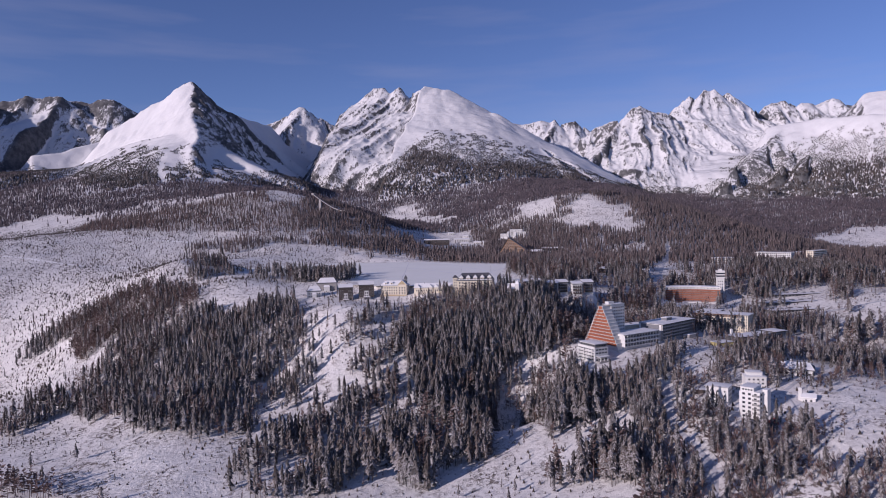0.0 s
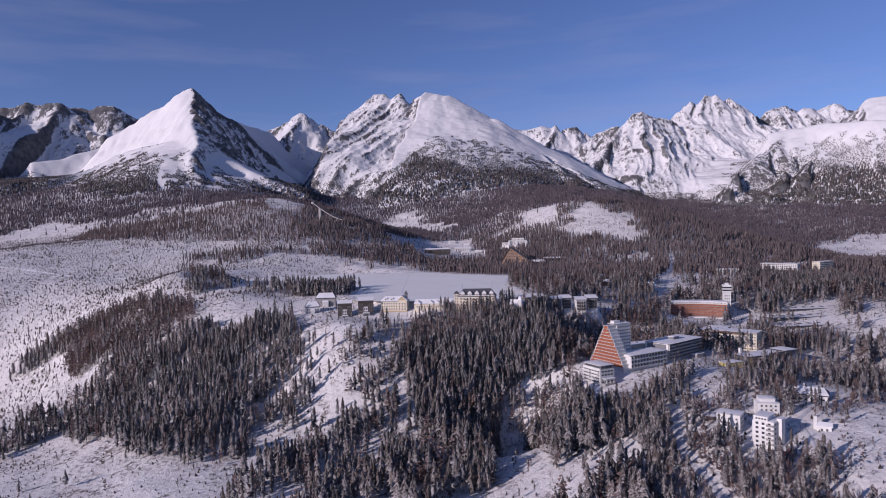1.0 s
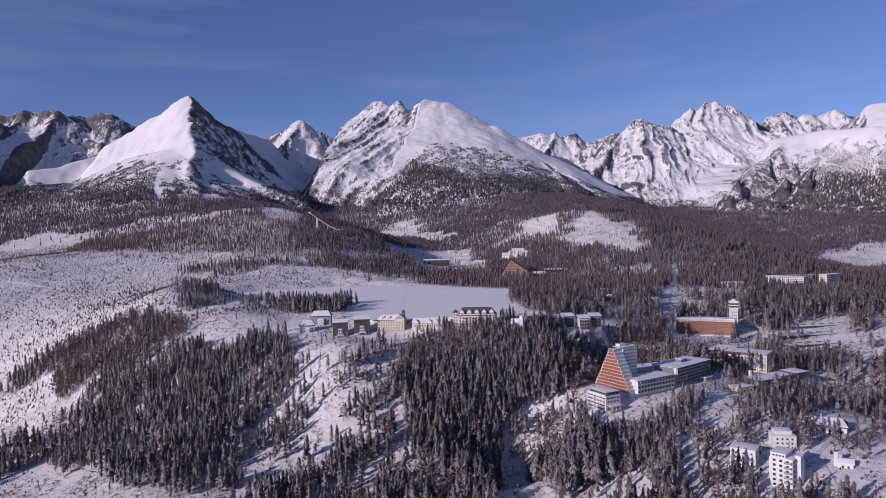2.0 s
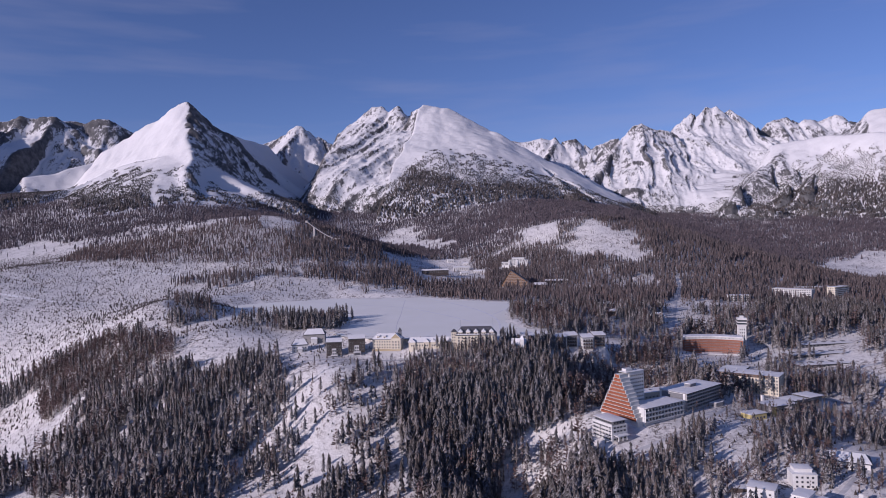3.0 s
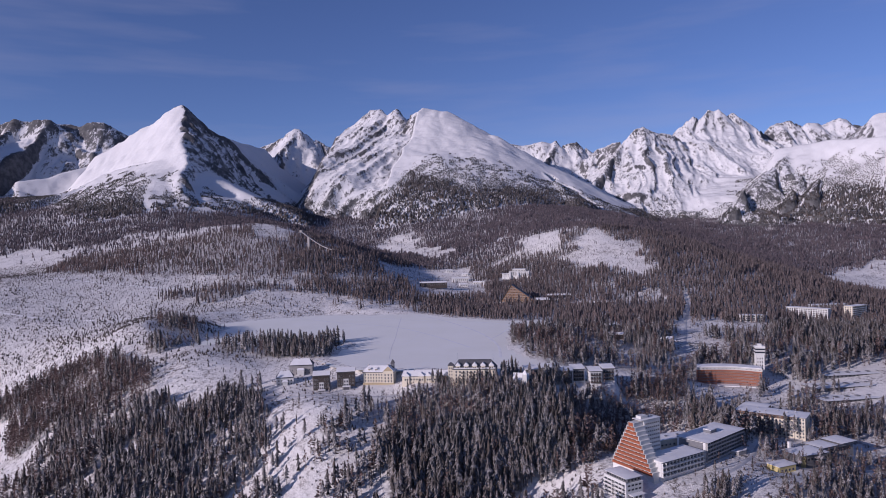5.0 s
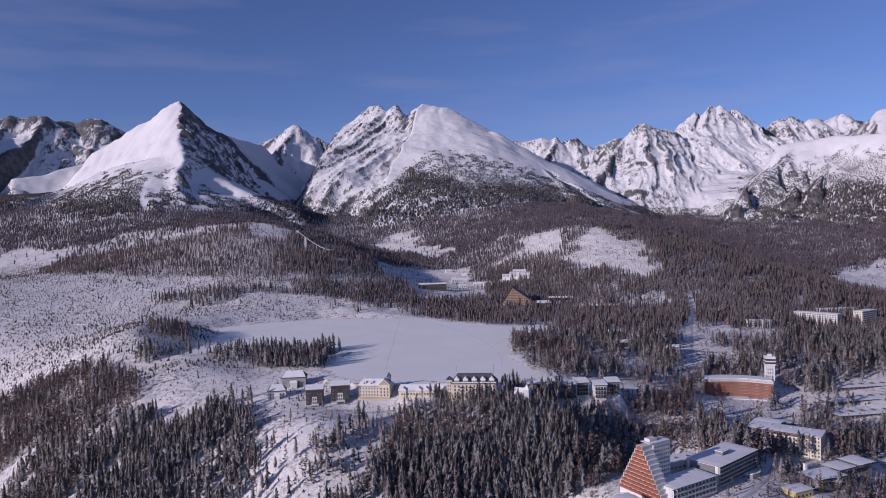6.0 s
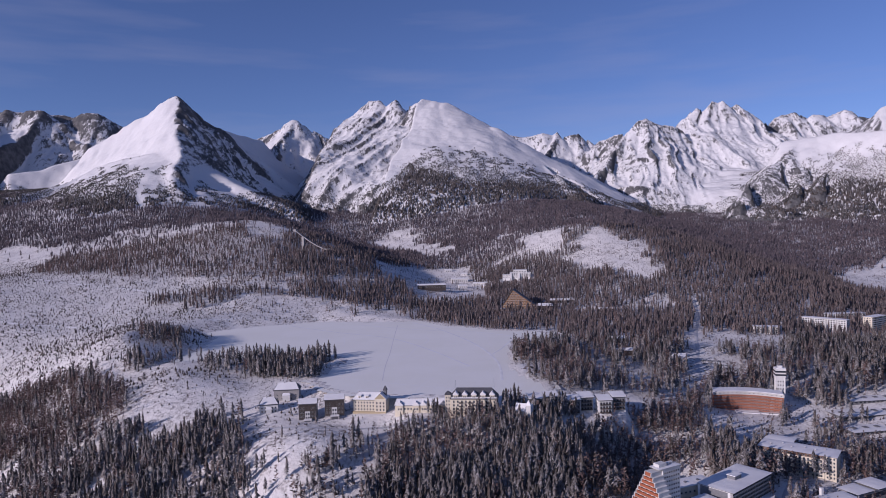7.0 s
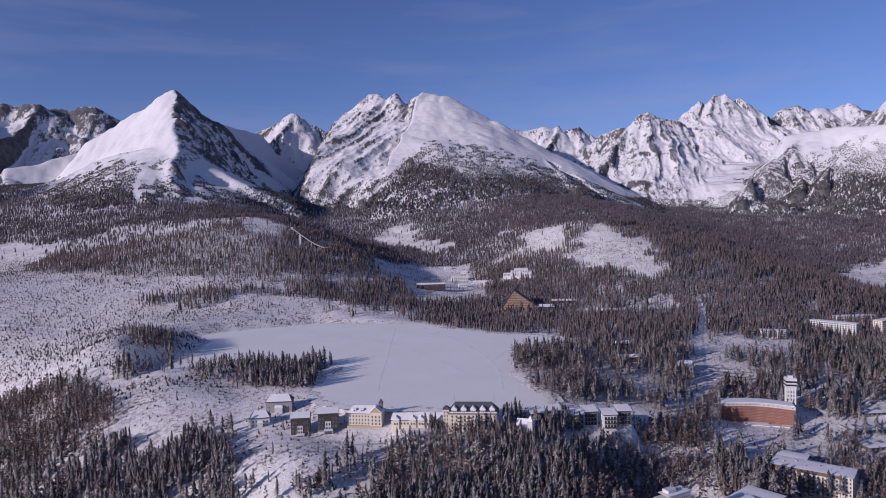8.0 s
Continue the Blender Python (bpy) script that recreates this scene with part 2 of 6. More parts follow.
# levelled building ground: x, y, radius, height
PADS = [
    (162, 551, 24, -42), (140, 521, 18, -50.5), (182, 547, 24, -44), (225, 585, 30, -42.5), (193, 586, 18, -42), (310, 656, 36, -49), (323, 779, 37, -33), (164, 1352, 42, 5), (-50, 728, 20, -10.5), (45, 698, 25, -7), (-2, 710, 24, -6.5),
    (268, 556, 13, -49), (298, 579, 18, -52), (332, 605, 21, -53.5), (210, 371, 11, -59.5), (205, 401, 11, -57.5), (231, 414, 10, -51.5), (271, 433, 15, -46.5), (249, 375, 7, -51.5), (-106, 717, 13, -13), (-82, 722, 13, -11.5)]
TERRACE = [(100, 705, 11, -8), (115, 710, 11, -8), (134, 706, 11, -10.5), (147, 713, 11, -10), (163, 709, 12, -12), (177, 716, 13, -11)]


# shore of the lake in plan
SHORE = [
    (-318, 925), (-318, 1035), (-328, 1120), (-372, 1185), (-325, 1225), (-257, 1258), (-202, 1280), (-121, 1268), (-45, 1262), (-15, 1258), (28, 1190),
    (95, 1140), (161, 1118), (208, 1058), (150, 1045), (112, 1020), (100, 933), (93, 855), (105, 808), (122, 765), (112, 736), (68, 736), (17, 738), (-25, 745),
    (-68, 760), (-96, 778), (-118, 815), (-108, 870), (-99, 922), (-112, 956), (-177, 953), (-244, 945), (-288, 935)]


def lake_reach(x, y):
    """Over 0 within the frozen lake; metres from the shore."""
    out = np.full(np.shape(x), -300.0)
    k = (x > -600) & (x < 440) & (y > 520) & (y < 1500)
    if not np.any(k):
        return out
    x, y = x[k], y[k]
    near, hit = np.full(x.shape, 1e9), np.zeros(x.shape, bool)
    for (ax, ay), (bx, by) in zip(SHORE, SHORE[1:] + SHORE[:1]):
        dx, dy = bx - ax, by - ay
        t = np.clip(((x - ax) * dx + (y - ay) * dy) / (dx * dx + dy * dy), 0, 1)
        near = np.minimum(near, (x - ax - t * dx) ** 2 + (y - ay - t * dy) ** 2)
        hit ^= ((ay > y) != (by > y)) & (x < dx * (y - ay) / (dy + 1e-9) + ax)
    out[k] = np.where(hit, 1, -1) * np.sqrt(near) + 7 * fbm(x / 60, y / 60, 2, 41)
    return out


def ground_height(x, y, rough=True):
    z = -115 + 115 / (1 + np.exp(-(y - 620) / 60)) + np.maximum(y - 1300, 0) * 0.09
    for hx, hy, r, h in NEAR_HILLS + HOLLOWS + FAR_HILLS + FOOT_HILLS:
        z = z + h * np.exp(-((x - hx) ** 2 + (y - hy) ** 2) / r**2)
    if rough:
        far = step(1000, 2600, y)
        z = z + 3.0 * fbm(x / 70, y / 70, 4, 3) + 16 * far * fbm(x / 330, y / 330, 4, 9)
    for px, py, r, h in PADS + TERRACE:
        w = np.exp(-(((x - px) ** 2 + (y - py) ** 2) / r**2) ** 2)
        z = z + (h - z) * w
    s = lake_reach(x, y)
    bank = np.minimum(z, 0.8 + 0.26 * -s)
    return np.where(s > 0, -0.4, np.where(s > -150, bank + (0.8 - bank) * step(-16, -2, s), z))


# ---- building helpers ----
def mesh_object(name, verts, faces, mat, smooth=False, kind="", label="", category=""):
    me = bpy.data.meshes.new(name)
    verts, faces = np.asarray(verts, np.float32), np.asarray(faces, np.int32)
    n = faces.shape[1]
    me.vertices.add(len(verts))
    me.vertices.foreach_set("co", verts.ravel())
    me.loops.add(faces.size)
    me.loops.foreach_set("vertex_index", faces.ravel())
    me.polygons.add(len(faces))
    me.polygons.foreach_set("loop_start", np.arange(len(faces), dtype=np.int32) * n)
    me.polygons.foreach_set("loop_total", np.full(len(faces), n, np.int32))
    if smooth:
        me.polygons.foreach_set("use_smooth", np.ones(len(faces), bool))
    me.update(calc_edges=True)
    me.materials.append(mat)
    return tagged(new(name, me), label, category, "", kind)


def graded(stops):
    """Positions along an axis from (from, to, step) stretches."""
    return np.unique(np.concatenate([np.arange(a, b + s * 0.5, s) for a, b, s in stops]).round(2))


def sheet(xs, ys, height):
    gx, gy = np.meshgrid(xs, ys)
    z = height(gx.ravel(), gy.ravel())
    nx, ny = len(xs), len(ys)
    i = (np.arange(ny - 1)[:, None] * nx + np.arange(nx - 1)).ravel()
    return np.stack([gx.ravel(), gy.ravel(), z], 1), np.stack([i, i + 1, i + nx + 1, i + nx], 1)


# ---- ground and lake ----
xs = graded([(-4200, -1500, 60), (-1500, -600, 18), (-600, 560, 6), (560, 1500, 18), (1500, 4200, 60)])
ys = graded([(-900, 240, 40), (240, 1000, 5), (1000, 1500, 8), (1500, 3500, 18), (3500, 4880, 46)])
mesh_object("ground", *sheet(xs, ys, ground_height), M_GROUND, True, "structure", "snow-covered ground with heath and stumps showing through", "ground")
v, q = sheet(np.arange(-420, 330, 6.0), np.arange(690, 1360, 6.0), lambda x, y: np.zeros_like(x))
keep = (lake_reach(v[q].mean(1)[:, 0], v[q].mean(1)[:, 1]) > -14)
mesh_object("lake", v, q[keep], M_ICE, True, "structure", "frozen lake under smooth wind-packed snow with tracks", "lake")


# ---- mountains: ridges in plan and height, with ribbed flanks that fall away from them ----
RIDGES = {}
MASSIFS = []   # height and stretch of the plan of each massif, to stand trees on


def ridge(massif, falls, bare, *crest, bound=None):
    """A crest line; falls and bareness of rock on its left and on its right, going along it. bound: a line to whose right its flanks break off."""
    RIDGES.setdefault(massif, []).append((falls, bare, crest, bound))


def flank(x, y, falls, bare, crest, bound, soft, ribs, reach, seed):
    """Height, bareness and ruggedness of the slopes under one crest line, scored by ribs and gullies that run down from it."""
    h, side, d = np.full(x.shape, -1e5), np.zeros(x.shape), np.zeros(x.shape)
    for n, ((ax, ay, az), (bx, by, bz)) in enumerate(zip(crest[:-1], crest[1:])):
        dx, dy = bx - ax, by - ay
        long = math.hypot(dx, dy)
        s = ((x - ax) * dx + (y - ay) * dy) / long**2
        left = step(-25, 25, (dx * (y - ay) - dy * (x - ax)) / long)
        beyond = (np.maximum(-s, 0) * (n == 0) + np.maximum(s - 1, 0) * (n == len(crest) - 2)) * long
        s = np.clip(s, 0, 1)
        far = np.sqrt((x - ax - s * dx) ** 2 + (y - ay - s * dy) ** 2 + soft * soft) - soft
        fall = falls[1] + (falls[0] - falls[1]) * left
        tent = az + s * (bz - az) - fall * (0.78 * far + 66 * (1 - np.exp(-far / 300))) - np.maximum(far - reach, 0) ** 2 / 500 - 1.1 * beyond
        k = tent > h
        h, side, d = np.where(k, tent, h), np.where(k, left, side), np.where(k, far, d)
    rock = bare[1] + (bare[0] - bare[1]) * side
    if bound:
        (ax, ay), (bx, by), steep = bound
        off = ((by - ay) * (x - ax) - (bx - ax) * (y - ay)) / math.hypot(bx - ax, by - ay)
        h, rock = h - steep * np.maximum(0, off), rock + (0.24 - rock) * step(-20, 60, off)
    rug = np.clip(0.30 + 1.5 * (rock + 0.2), 0.03, 1.0)
    # ribs lie square to the line from the crest's start to its end
    (ax, ay, az), (bx, by, bz) = crest[0], crest[-1]
    long = math.hypot(bx - ax, by - ay)
    u = ((x - ax) * (bx - ax) + (y - ay) * (by - ay)) / long + 26 * fbm(x / 120, y / 120, 3, seed + 3)
    w = ((x - ax) * (by - ay) - (y - ay) * (bx - ax)) / long
    cut = 75 * (1 - ridged(u / 180, w / 800, 2, seed, 0.5)) + 52 * (1 - ridged(u / 75, w / 420, 3, seed + 4, 0.6))
    return h - ribs * rug * (0.06 + np.clip(d / 130, 0, 1)) * cut, rock, rug


PEAKS = {}


def peak(massif, apex, *faces):
    """A peak hewn from sloping faces: rise along x, rise along y, bareness of rock, height over the apex."""
    PEAKS.setdefault(massif, []).append((apex, faces))


def hewn(x, y, apex, faces, seed, foot=560):
    """Height, bareness and ruggedness of a hewn peak, its faces scored down their slope."""
    each = []
    for k, (a, b, rock, lift) in enumerate(faces):
        h = apex[2] + lift + a * (x - apex[0]) + b * (y - apex[1])
        long, rug = math.hypot(a, b), min(1.0, max(0.03, 0.30 + 1.5 * (rock + 0.2)))
        u, w = (b * x - a * y) / long + 20 * fbm(x / 110, y / 110, 3, seed + 3), (a * x + b * y) / long
        deep = 0.15 + np.clip((apex[2] - h) / 90, 0, 1)
        each.append(h - 0.8 * rug * deep * (60 * (1 - ridged(u / 150, w / 600, 2, seed + k, 0.5)) + 44 * (1 - ridged(u / 60, w / 260, 3, seed + 4 + k, 0.6))))
    h = np.stack(each)
    low = h.min(0)
    w = np.exp((low - h) / 9)
    rock = (w * np.array([f[2] for f in faces])[:, None]).sum(0) / w.sum(0)
    rock = rock + 0.75 * np.exp(-(np.sort(h, 0)[1] - low) / 26) * step(foot, foot + 120, low)   # rock along the edges
    return low - 9 * np.log(w.sum(0)) + 9, rock, np.clip(0.30 + 1.5 * (rock + 0.2), 0.03, 1.0)


def mountain(name, label, massif, box, cell, seed, soft=8.0, reach=420, ribs=1.0, rough=1.0):
    """One massif as a sheet over its own stretch of the plan, cut off where it dips under the ground."""
    x0, x1, y0, y1 = box

    def relief(x, y):
        wx = x + 34 * rough * fbm(x / 190, y / 190, 4, seed + 50)
        wy = y + 34 * rough * fbm(x / 190, y / 190, 4, seed + 70)
        each = [flank(wx, wy, *r, soft, ribs, reach, seed + 11 * k) for k, r in enumerate(RIDGES[massif])]
        each += [hewn(wx, wy, *p, seed + 7) for p in PEAKS.get(massif, [])]
        h = np.stack([e[0] for e in each])
        top = h.max(0)
        w = np.exp((h - top) / 5)
        rock = (w * np.stack([e[1] for e in each])).sum(0) / w.sum(0)
        rug = (w * np.stack([e[2] for e in each])).sum(0) / w.sum(0)
        h = top + 5 * np.log(w.sum(0))
        h = h - rug * rough * (13 * (1 - ridged(wx / 85, wy / 85, 3, seed + 15, 0.6)) + 7 * (1 - ridged(x / 32, y / 32, 2, seed + 25, 0.6)))
        return h + 5 * fbm(x / 120, y / 120, 3, seed + 5) + 8 * rug, rock

    MASSIFS.append((relief, box))
    xs, ys = np.arange(x0, x1, cell), np.arange(y0, y1, cell)
    bare = []

    def height(x, y):
        h, rock = relief(x, y)
        g = h.reshape(len(ys), len(xs))
        gy, gx = np.gradient(g, cell)
        wide = sum(np.roll(np.roll(g, i, 0), j, 1) for i in (-3, 0, 3) for j in (-3, 0, 3)) / 9
        bare.append(rock + 0.45 * (np.hypot(gx, gy).ravel() - 0.90) + 0.020 * (g - wide).ravel())
        return h

    v, q = sheet(xs, ys, height)
    above = v[:, 2] > ground_height(v[:, 0], v[:, 1]) - 25
    q = q[above[q].any(1)]
    used, q = np.unique(q, return_inverse=True)
    ob = mesh_object(name, v[used], q.reshape(-1, 4), M_MOUNTAIN, True, "structure", label, "mountain")
    ob.data.attributes.new("bare", "FLOAT", "POINT").data.foreach_set("value", bare[0][used].astype(np.float32))
    return ob


def surface(x, y):
    """Height of the ground or of the massif that rises over it."""
    z = ground_height(x, y)
    for relief, (x0, x1, y0, y1) in MASSIFS:
        k = (x > x0) & (x < x1) & (y > y0) & (y < y1)
        if k.any():
            z[k] = np.maximum(z[k], relief(x[k], y[k])[0])
    return z


ridge("west", (0.6, 1.2), (0.05, 0.14), (-3022, 3900, 870), (-2734, 3950, 861), (-2568, 4000, 888), (-2528, 4000, 894), (-2474, 4000, 919), (-2430, 4020, 905), (-2387, 4020, 901), (-2317, 4000, 912), (-2244, 4000, 907), (-2243, 4050, 892), (-2189, 4100, 896), (-2121, 4100, 881), (-2052, 4100, 906), (-2011, 4120, 905), (-1958, 4150, 871), (-1902, 4200, 836), (-1814, 4250, 781))
# unseen spur left of the view, added and raised to shade the basin
ridge("west", (0.9, 0.9), (0.1, 0.1), (-2733, 3950, 880), (-2730, 3600, 905), (-2820, 3200, 860))
ridge("west", (0.8, 0.8), (0.3, 0.3), (-2474, 4000, 916), (-2479, 3900, 813), (-2505, 3800, 734))
ridge("west", (0.85, 0.75), (-0.3, -0.3), (-1794, 3800, 665), (-1892, 3650, 568), (-2003, 3550, 523), (-2134, 3450, 487))
ridge("pyramid", (0.85, 1.2), (-0.1, 0.15), (-1115, 3760, 714), (-1030, 3640, 608), (-955, 3480, 464), (-937, 3300, 372), (-940, 3150, 317))
ridge("pyramid", (0.5, 0.60), (-0.5, -0.4), (-1951, 2750, 299), (-1720, 2900, 349), (-1626, 3040, 398), (-1528, 3180, 481), (-1461, 3180, 503), (-1367, 3150, 521), (-1271, 3110, 526), (-1175, 3075, 522), (-1091, 3040, 493))
ridge("pyramid", (0.9, 0.9), (-0.45, -0.45), (-1130, 3740, 720), (-1105, 4000, 723), (-1084, 4250, 730))
peak("pyramid", (-1276, 3500, 871), (0.60, 0.926, -0.5, 0), (-1.0, 0.278, 0.27, 0), (0.365, -0.8, 0.1, 0), (-0.51, -0.3, 0.2, 0), (1.2, 0.3, -0.1, 310))
ridge("small", (0.8, 0.75), (-0.03, -0.01), (-1246, 4500, 776), (-1176, 4550, 785), (-1114, 4580, 822), (-1041, 4600, 858), (-994, 4600, 891), (-955, 4600, 913), (-928, 4600, 909), (-883, 4600, 881), (-830, 4600, 845), (-765, 4600, 812), (-697, 4600, 776))
ridge("small", (0.9, 0.6), (0.22, -0.03), (-947, 4600, 909), (-963, 4450, 807), (-968, 4300, 720), (-938, 4100, 616))
ridge("crest", (0.8, 0.60), (0.1, 0.12), (-766, 4600, 770), (-684, 4520, 783), (-636, 4480, 802), (-577, 4440, 843), (-514, 4400, 890), (-474, 4380, 919), (-434, 4360, 954), (-395, 4340, 975), (-340, 4330, 979), (-293, 4320, 950), (-263, 4300, 935), (-240, 4300, 970), (-218, 4290, 978), (-193, 4280, 958), (-164, 4260, 921), (-120, 4230, 918), (-83, 4180, 932), (-64, 4150, 946), bound=((-584, 4440), (-611, 3800), 1.3))
ridge("crest", (0.72, 1.1), (0.15, 0.5), (-577, 4440, 839), (-597, 4250, 714), (-616, 4060, 596), (-610, 3880, 491))
ridge("cap", (0.9, 0.70), (0.25, -0.55), (-64, 4150, 946), (-16, 4130, 927), (56, 4100, 906), (96, 4080, 877), (145, 4050, 833), (203, 4000, 782), (267, 3960, 751), (329, 3920, 729), (377, 3880, 686), (422, 3820, 638), (459, 3760, 597), (507, 3660, 539), (564, 3540, 476), (612, 3420, 416), (634, 3300, 361), (660, 3150, 303), (684, 2980, 239), (715, 2820, 198), (771, 2650, 160), bound=((-82, 4150), (-213, 3320), 0.7))
ridge("back", (0.8, 0.8), (0.15, 0.0), (399, 4800, 775), (480, 4800, 789), (541, 4800, 811), (644, 4820, 795), (746, 4820, 817), (806, 4820, 807), (847, 4820, 826), (887, 4820, 789), (948, 4820, 799), (997, 4820, 806), (1028, 4820, 761), (1069, 4820, 768), (1120, 4820, 726), (1223, 4800, 640))
ridge("back", (0.8, 0.7), (0.25, 0.15), (847, 4820, 826), (793, 4700, 727), (720, 4550, 625))
ridge("back", (0.8, 0.7), (0.35, 0.05), (1001, 4820, 806), (993, 4680, 691), (1025, 4550, 597))
ridge("east", (0.8, 0.80), (0.05, 0.11), (1047, 4560, 648), (1092, 4500, 715), (1180, 4470, 746), (1250, 4450, 759), (1285, 4440, 790), (1320, 4430, 825), (1377, 4430, 838), (1413, 4430, 823), (1472, 4440, 800), (1535, 4450, 797), (1594, 4460, 767))
ridge("east", (0.85, 0.75), (0.25, 0.15), (1594, 4460, 767), (1609, 4380, 706), (1588, 4250, 617), (1557, 4080, 514), (1506, 3900, 414), (1443, 3700, 315))
ridge("east", (0.75, 0.7), (0.15, 0.05), (1261, 4450, 763), (1144, 4300, 656), (1027, 4130, 533), (928, 3980, 436))
ridge("east", (0.75, 0.7), (0.2, 0.07), (1377, 4430, 838), (1318, 4250, 674), (1222, 4060, 520), (1123, 3850, 371))
ridge("east", (0.75, 0.75), (0.2, 0.15), (1501, 4450, 798), (1470, 4260, 625), (1397, 4020, 444), (1332, 3820, 325))
ridge("east", (0.8, 0.80), (0.05, 0.05), (1543, 4720, 761), (1637, 4700, 815), (1697, 4700, 860), (1746, 4700, 922), (1786, 4700, 949), (1825, 4700, 928), (1858, 4700, 967), (1886, 4700, 989), (1929, 4700, 984), (1965, 4700, 999), (1996, 4700, 971), (2027, 4700, 946), (2075, 4700, 965), (2114, 4700, 940), (2153, 4700, 888), (2192, 4700, 859), (2255, 4710, 840), (2307, 4720, 800))
ridge("east", (0.75, 0.7), (0.2, 0.05), (1886, 4700, 989), (1820, 4580, 860), (1725, 4450, 728))
ridge("east", (0.75, 0.7), (0.25, 0.05), (1977, 4700, 995), (1938, 4560, 842), (1854, 4420, 698))
ridge("east", (0.75, 0.7), (0.35, 0.15), (2095, 4700, 953), (2094, 4550, 810), (2086, 4400, 674))
ridge("east", (0.4, 0.42), (-0.15, -0.25), (1742, 4420, 675), (1819, 4300, 585), (1788, 4150, 463), (1603, 3900, 330))
ridge("rim", (0.8, 0.75), (0.15, 0.1), (2298, 4760, 787), (2337, 4780, 841), (2372, 4800, 884), (2404, 4800, 895), (2445, 4800, 902), (2494, 4800, 917), (2542, 4800, 887), (2586, 4800, 866), (2623, 4800, 897), (2696, 4800, 895), (2744, 4800, 878), (2826, 4800, 908), (2887, 4800, 931), (2927, 4800, 917), (2971, 4800, 884), (3047, 4800, 866), (3351, 4800, 858))
ridge("shoulder", (0.74, 0.9), (-0.6, 0.0), (3033, 3500, 741), (2695, 3600, 758), (2583, 3700, 772), (2493, 3800, 778), (2502, 3880, 770), (2509, 3980, 762), (2535, 4120, 755), (2565, 4300, 727), bound=((2502, 3880), (2133, 3200), 0.32))
ridge("shoulder", (0.92, 0.9), (-0.45, 0.0), (2392, 3350, 582), (2289, 3450, 600), (2182, 3560, 603), (2155, 3640, 622), (2081, 3700, 611), (1988, 3760, 600), (1887, 3800, 590))
ridge("shoulder", (0.60, 0.75), (0.3, 0.3), (1956, 3760, 589), (1845, 3620, 502), (1685, 3500, 419), (1549, 3380, 326), (1425, 3220, 231))
ridge("shoulder", (0.6, 0.7), (0.22, 0.28), (1998, 3750, 586), (1938, 3600, 482), (1815, 3440, 381), (1687, 3280, 287))
ridge("shoulder", (0.5, 0.6), (0.1, 0.2), (2106, 3690, 597), (1984, 3480, 438), (1812, 3280, 325))
mountain("mountain_1", "distant dark rocky ridge over a snow basin", "west", (-3300, -1500, 2900, 4700), 11, 11, 10, 300)
mountain("mountain_2", "steep snowy pyramid peak with rocky shaded flank", "pyramid", (-2500, -500, 2300, 4500), 8, 23, 12, 520)
mountain("mountain_3", "small distant snowy peak above a valley bowl", "small", (-1600, -500, 3400, 4880), 9, 31)
mountain("mountain_4", "jagged rocky crest with snow gullies", "crest", (-1150, 200, 3000, 4860), 8, 43, 8, 900)
mountain("mountain_5", "broad smooth snow dome with rocky ribs", "cap", (-700, 1500, 2400, 4700), 8, 57, 60, 1000)
mountain("mountain_6", "distant snowy crest at the valley head", "back", (250, 1400, 4000, 4880), 9, 61)
mountain("mountain_7", "high craggy massif with snow fields", "east", (800, 2700, 3200, 4880), 7, 73, 8, 600)
mountain("mountain_8", "long serrated snowy rim", "rim", (2000, 3600, 4100, 4880), 10, 83)
mountain("mountain_9", "rounded snowy shoulder with a craggy nose above the forest", "shoulder", (1300, 3800, 2500, 4700), 9, 97, 30, 700)


# ---- woods: stands and clearings in plan ----
def inside(x, y, polygon):
    """Whether places lie within an outline, whose edge is frayed."""
    wide = 14 + 45 * step(800, 1900, y)
    x, y = x + wide * fbm(x / 40, y / 40, 3, 61), y + wide * fbm(x / 40, y / 40, 3, 67)
    hit = np.zeros(x.shape, bool)
    for (ax, ay), (bx, by) in zip(polygon, polygon[1:] + polygon[:1]):
        cross = (ay > y) != (by > y)
        hit ^= cross & (x < (bx - ax) * (y - ay) / (by - ay + 1e-9) + ax)
    return hit


STANDS = []   # share of spruce, share of bare larch, outline in plan; later ones overrule earlier ones


def wood(spruce, larch, *outline):
    STANDS.append((spruce, larch, list(outline)))


wood(0.16, 0.14, (171, 358), (192, 350), (208, 332), (203, 288), (199, 279), (146, 290))
wood(0.16, 0.14, (175, 430), (200, 420), (235, 455), (255, 520), (215, 505), (180, 470))
wood(0.16, 0.14, (300, 470), (420, 520), (470, 640), (400, 660), (330, 560))
wood(0.22, 0.24, (180, 740), (245, 905), (300, 800), (285, 760), (400, 830), (500, 950), (390, 1080), (240, 1000))
wood(0.22, 0.24, (-480, 1060), (-420, 960), (-340, 1040), (-330, 1120), (-430, 1150))
wood(0.1, 0.1, (200, 560), (300, 490), (385, 602), (337, 624), (262, 535))
wood(0.14, 0.62, (-449, 752), (-407, 768), (-369, 784), (-305, 744), (-308, 784), (-382, 888), (-440, 936), (-455, 852), (-527, 880))
wood(0.12, 0.88, (-436, 940), (-428, 888), (-459, 860), (-525, 884), (-570, 912), (-606, 988), (-571, 1012), (-589, 1124))
wood(0.45, 0.3, (-642, 908), (-588, 900), (-537, 892), (-577, 940), (-666, 1000), (-693, 988))
wood(0.16, 0.58, (-373, 792), (-294, 716), (-289, 760), (-367, 868), (-424, 904))
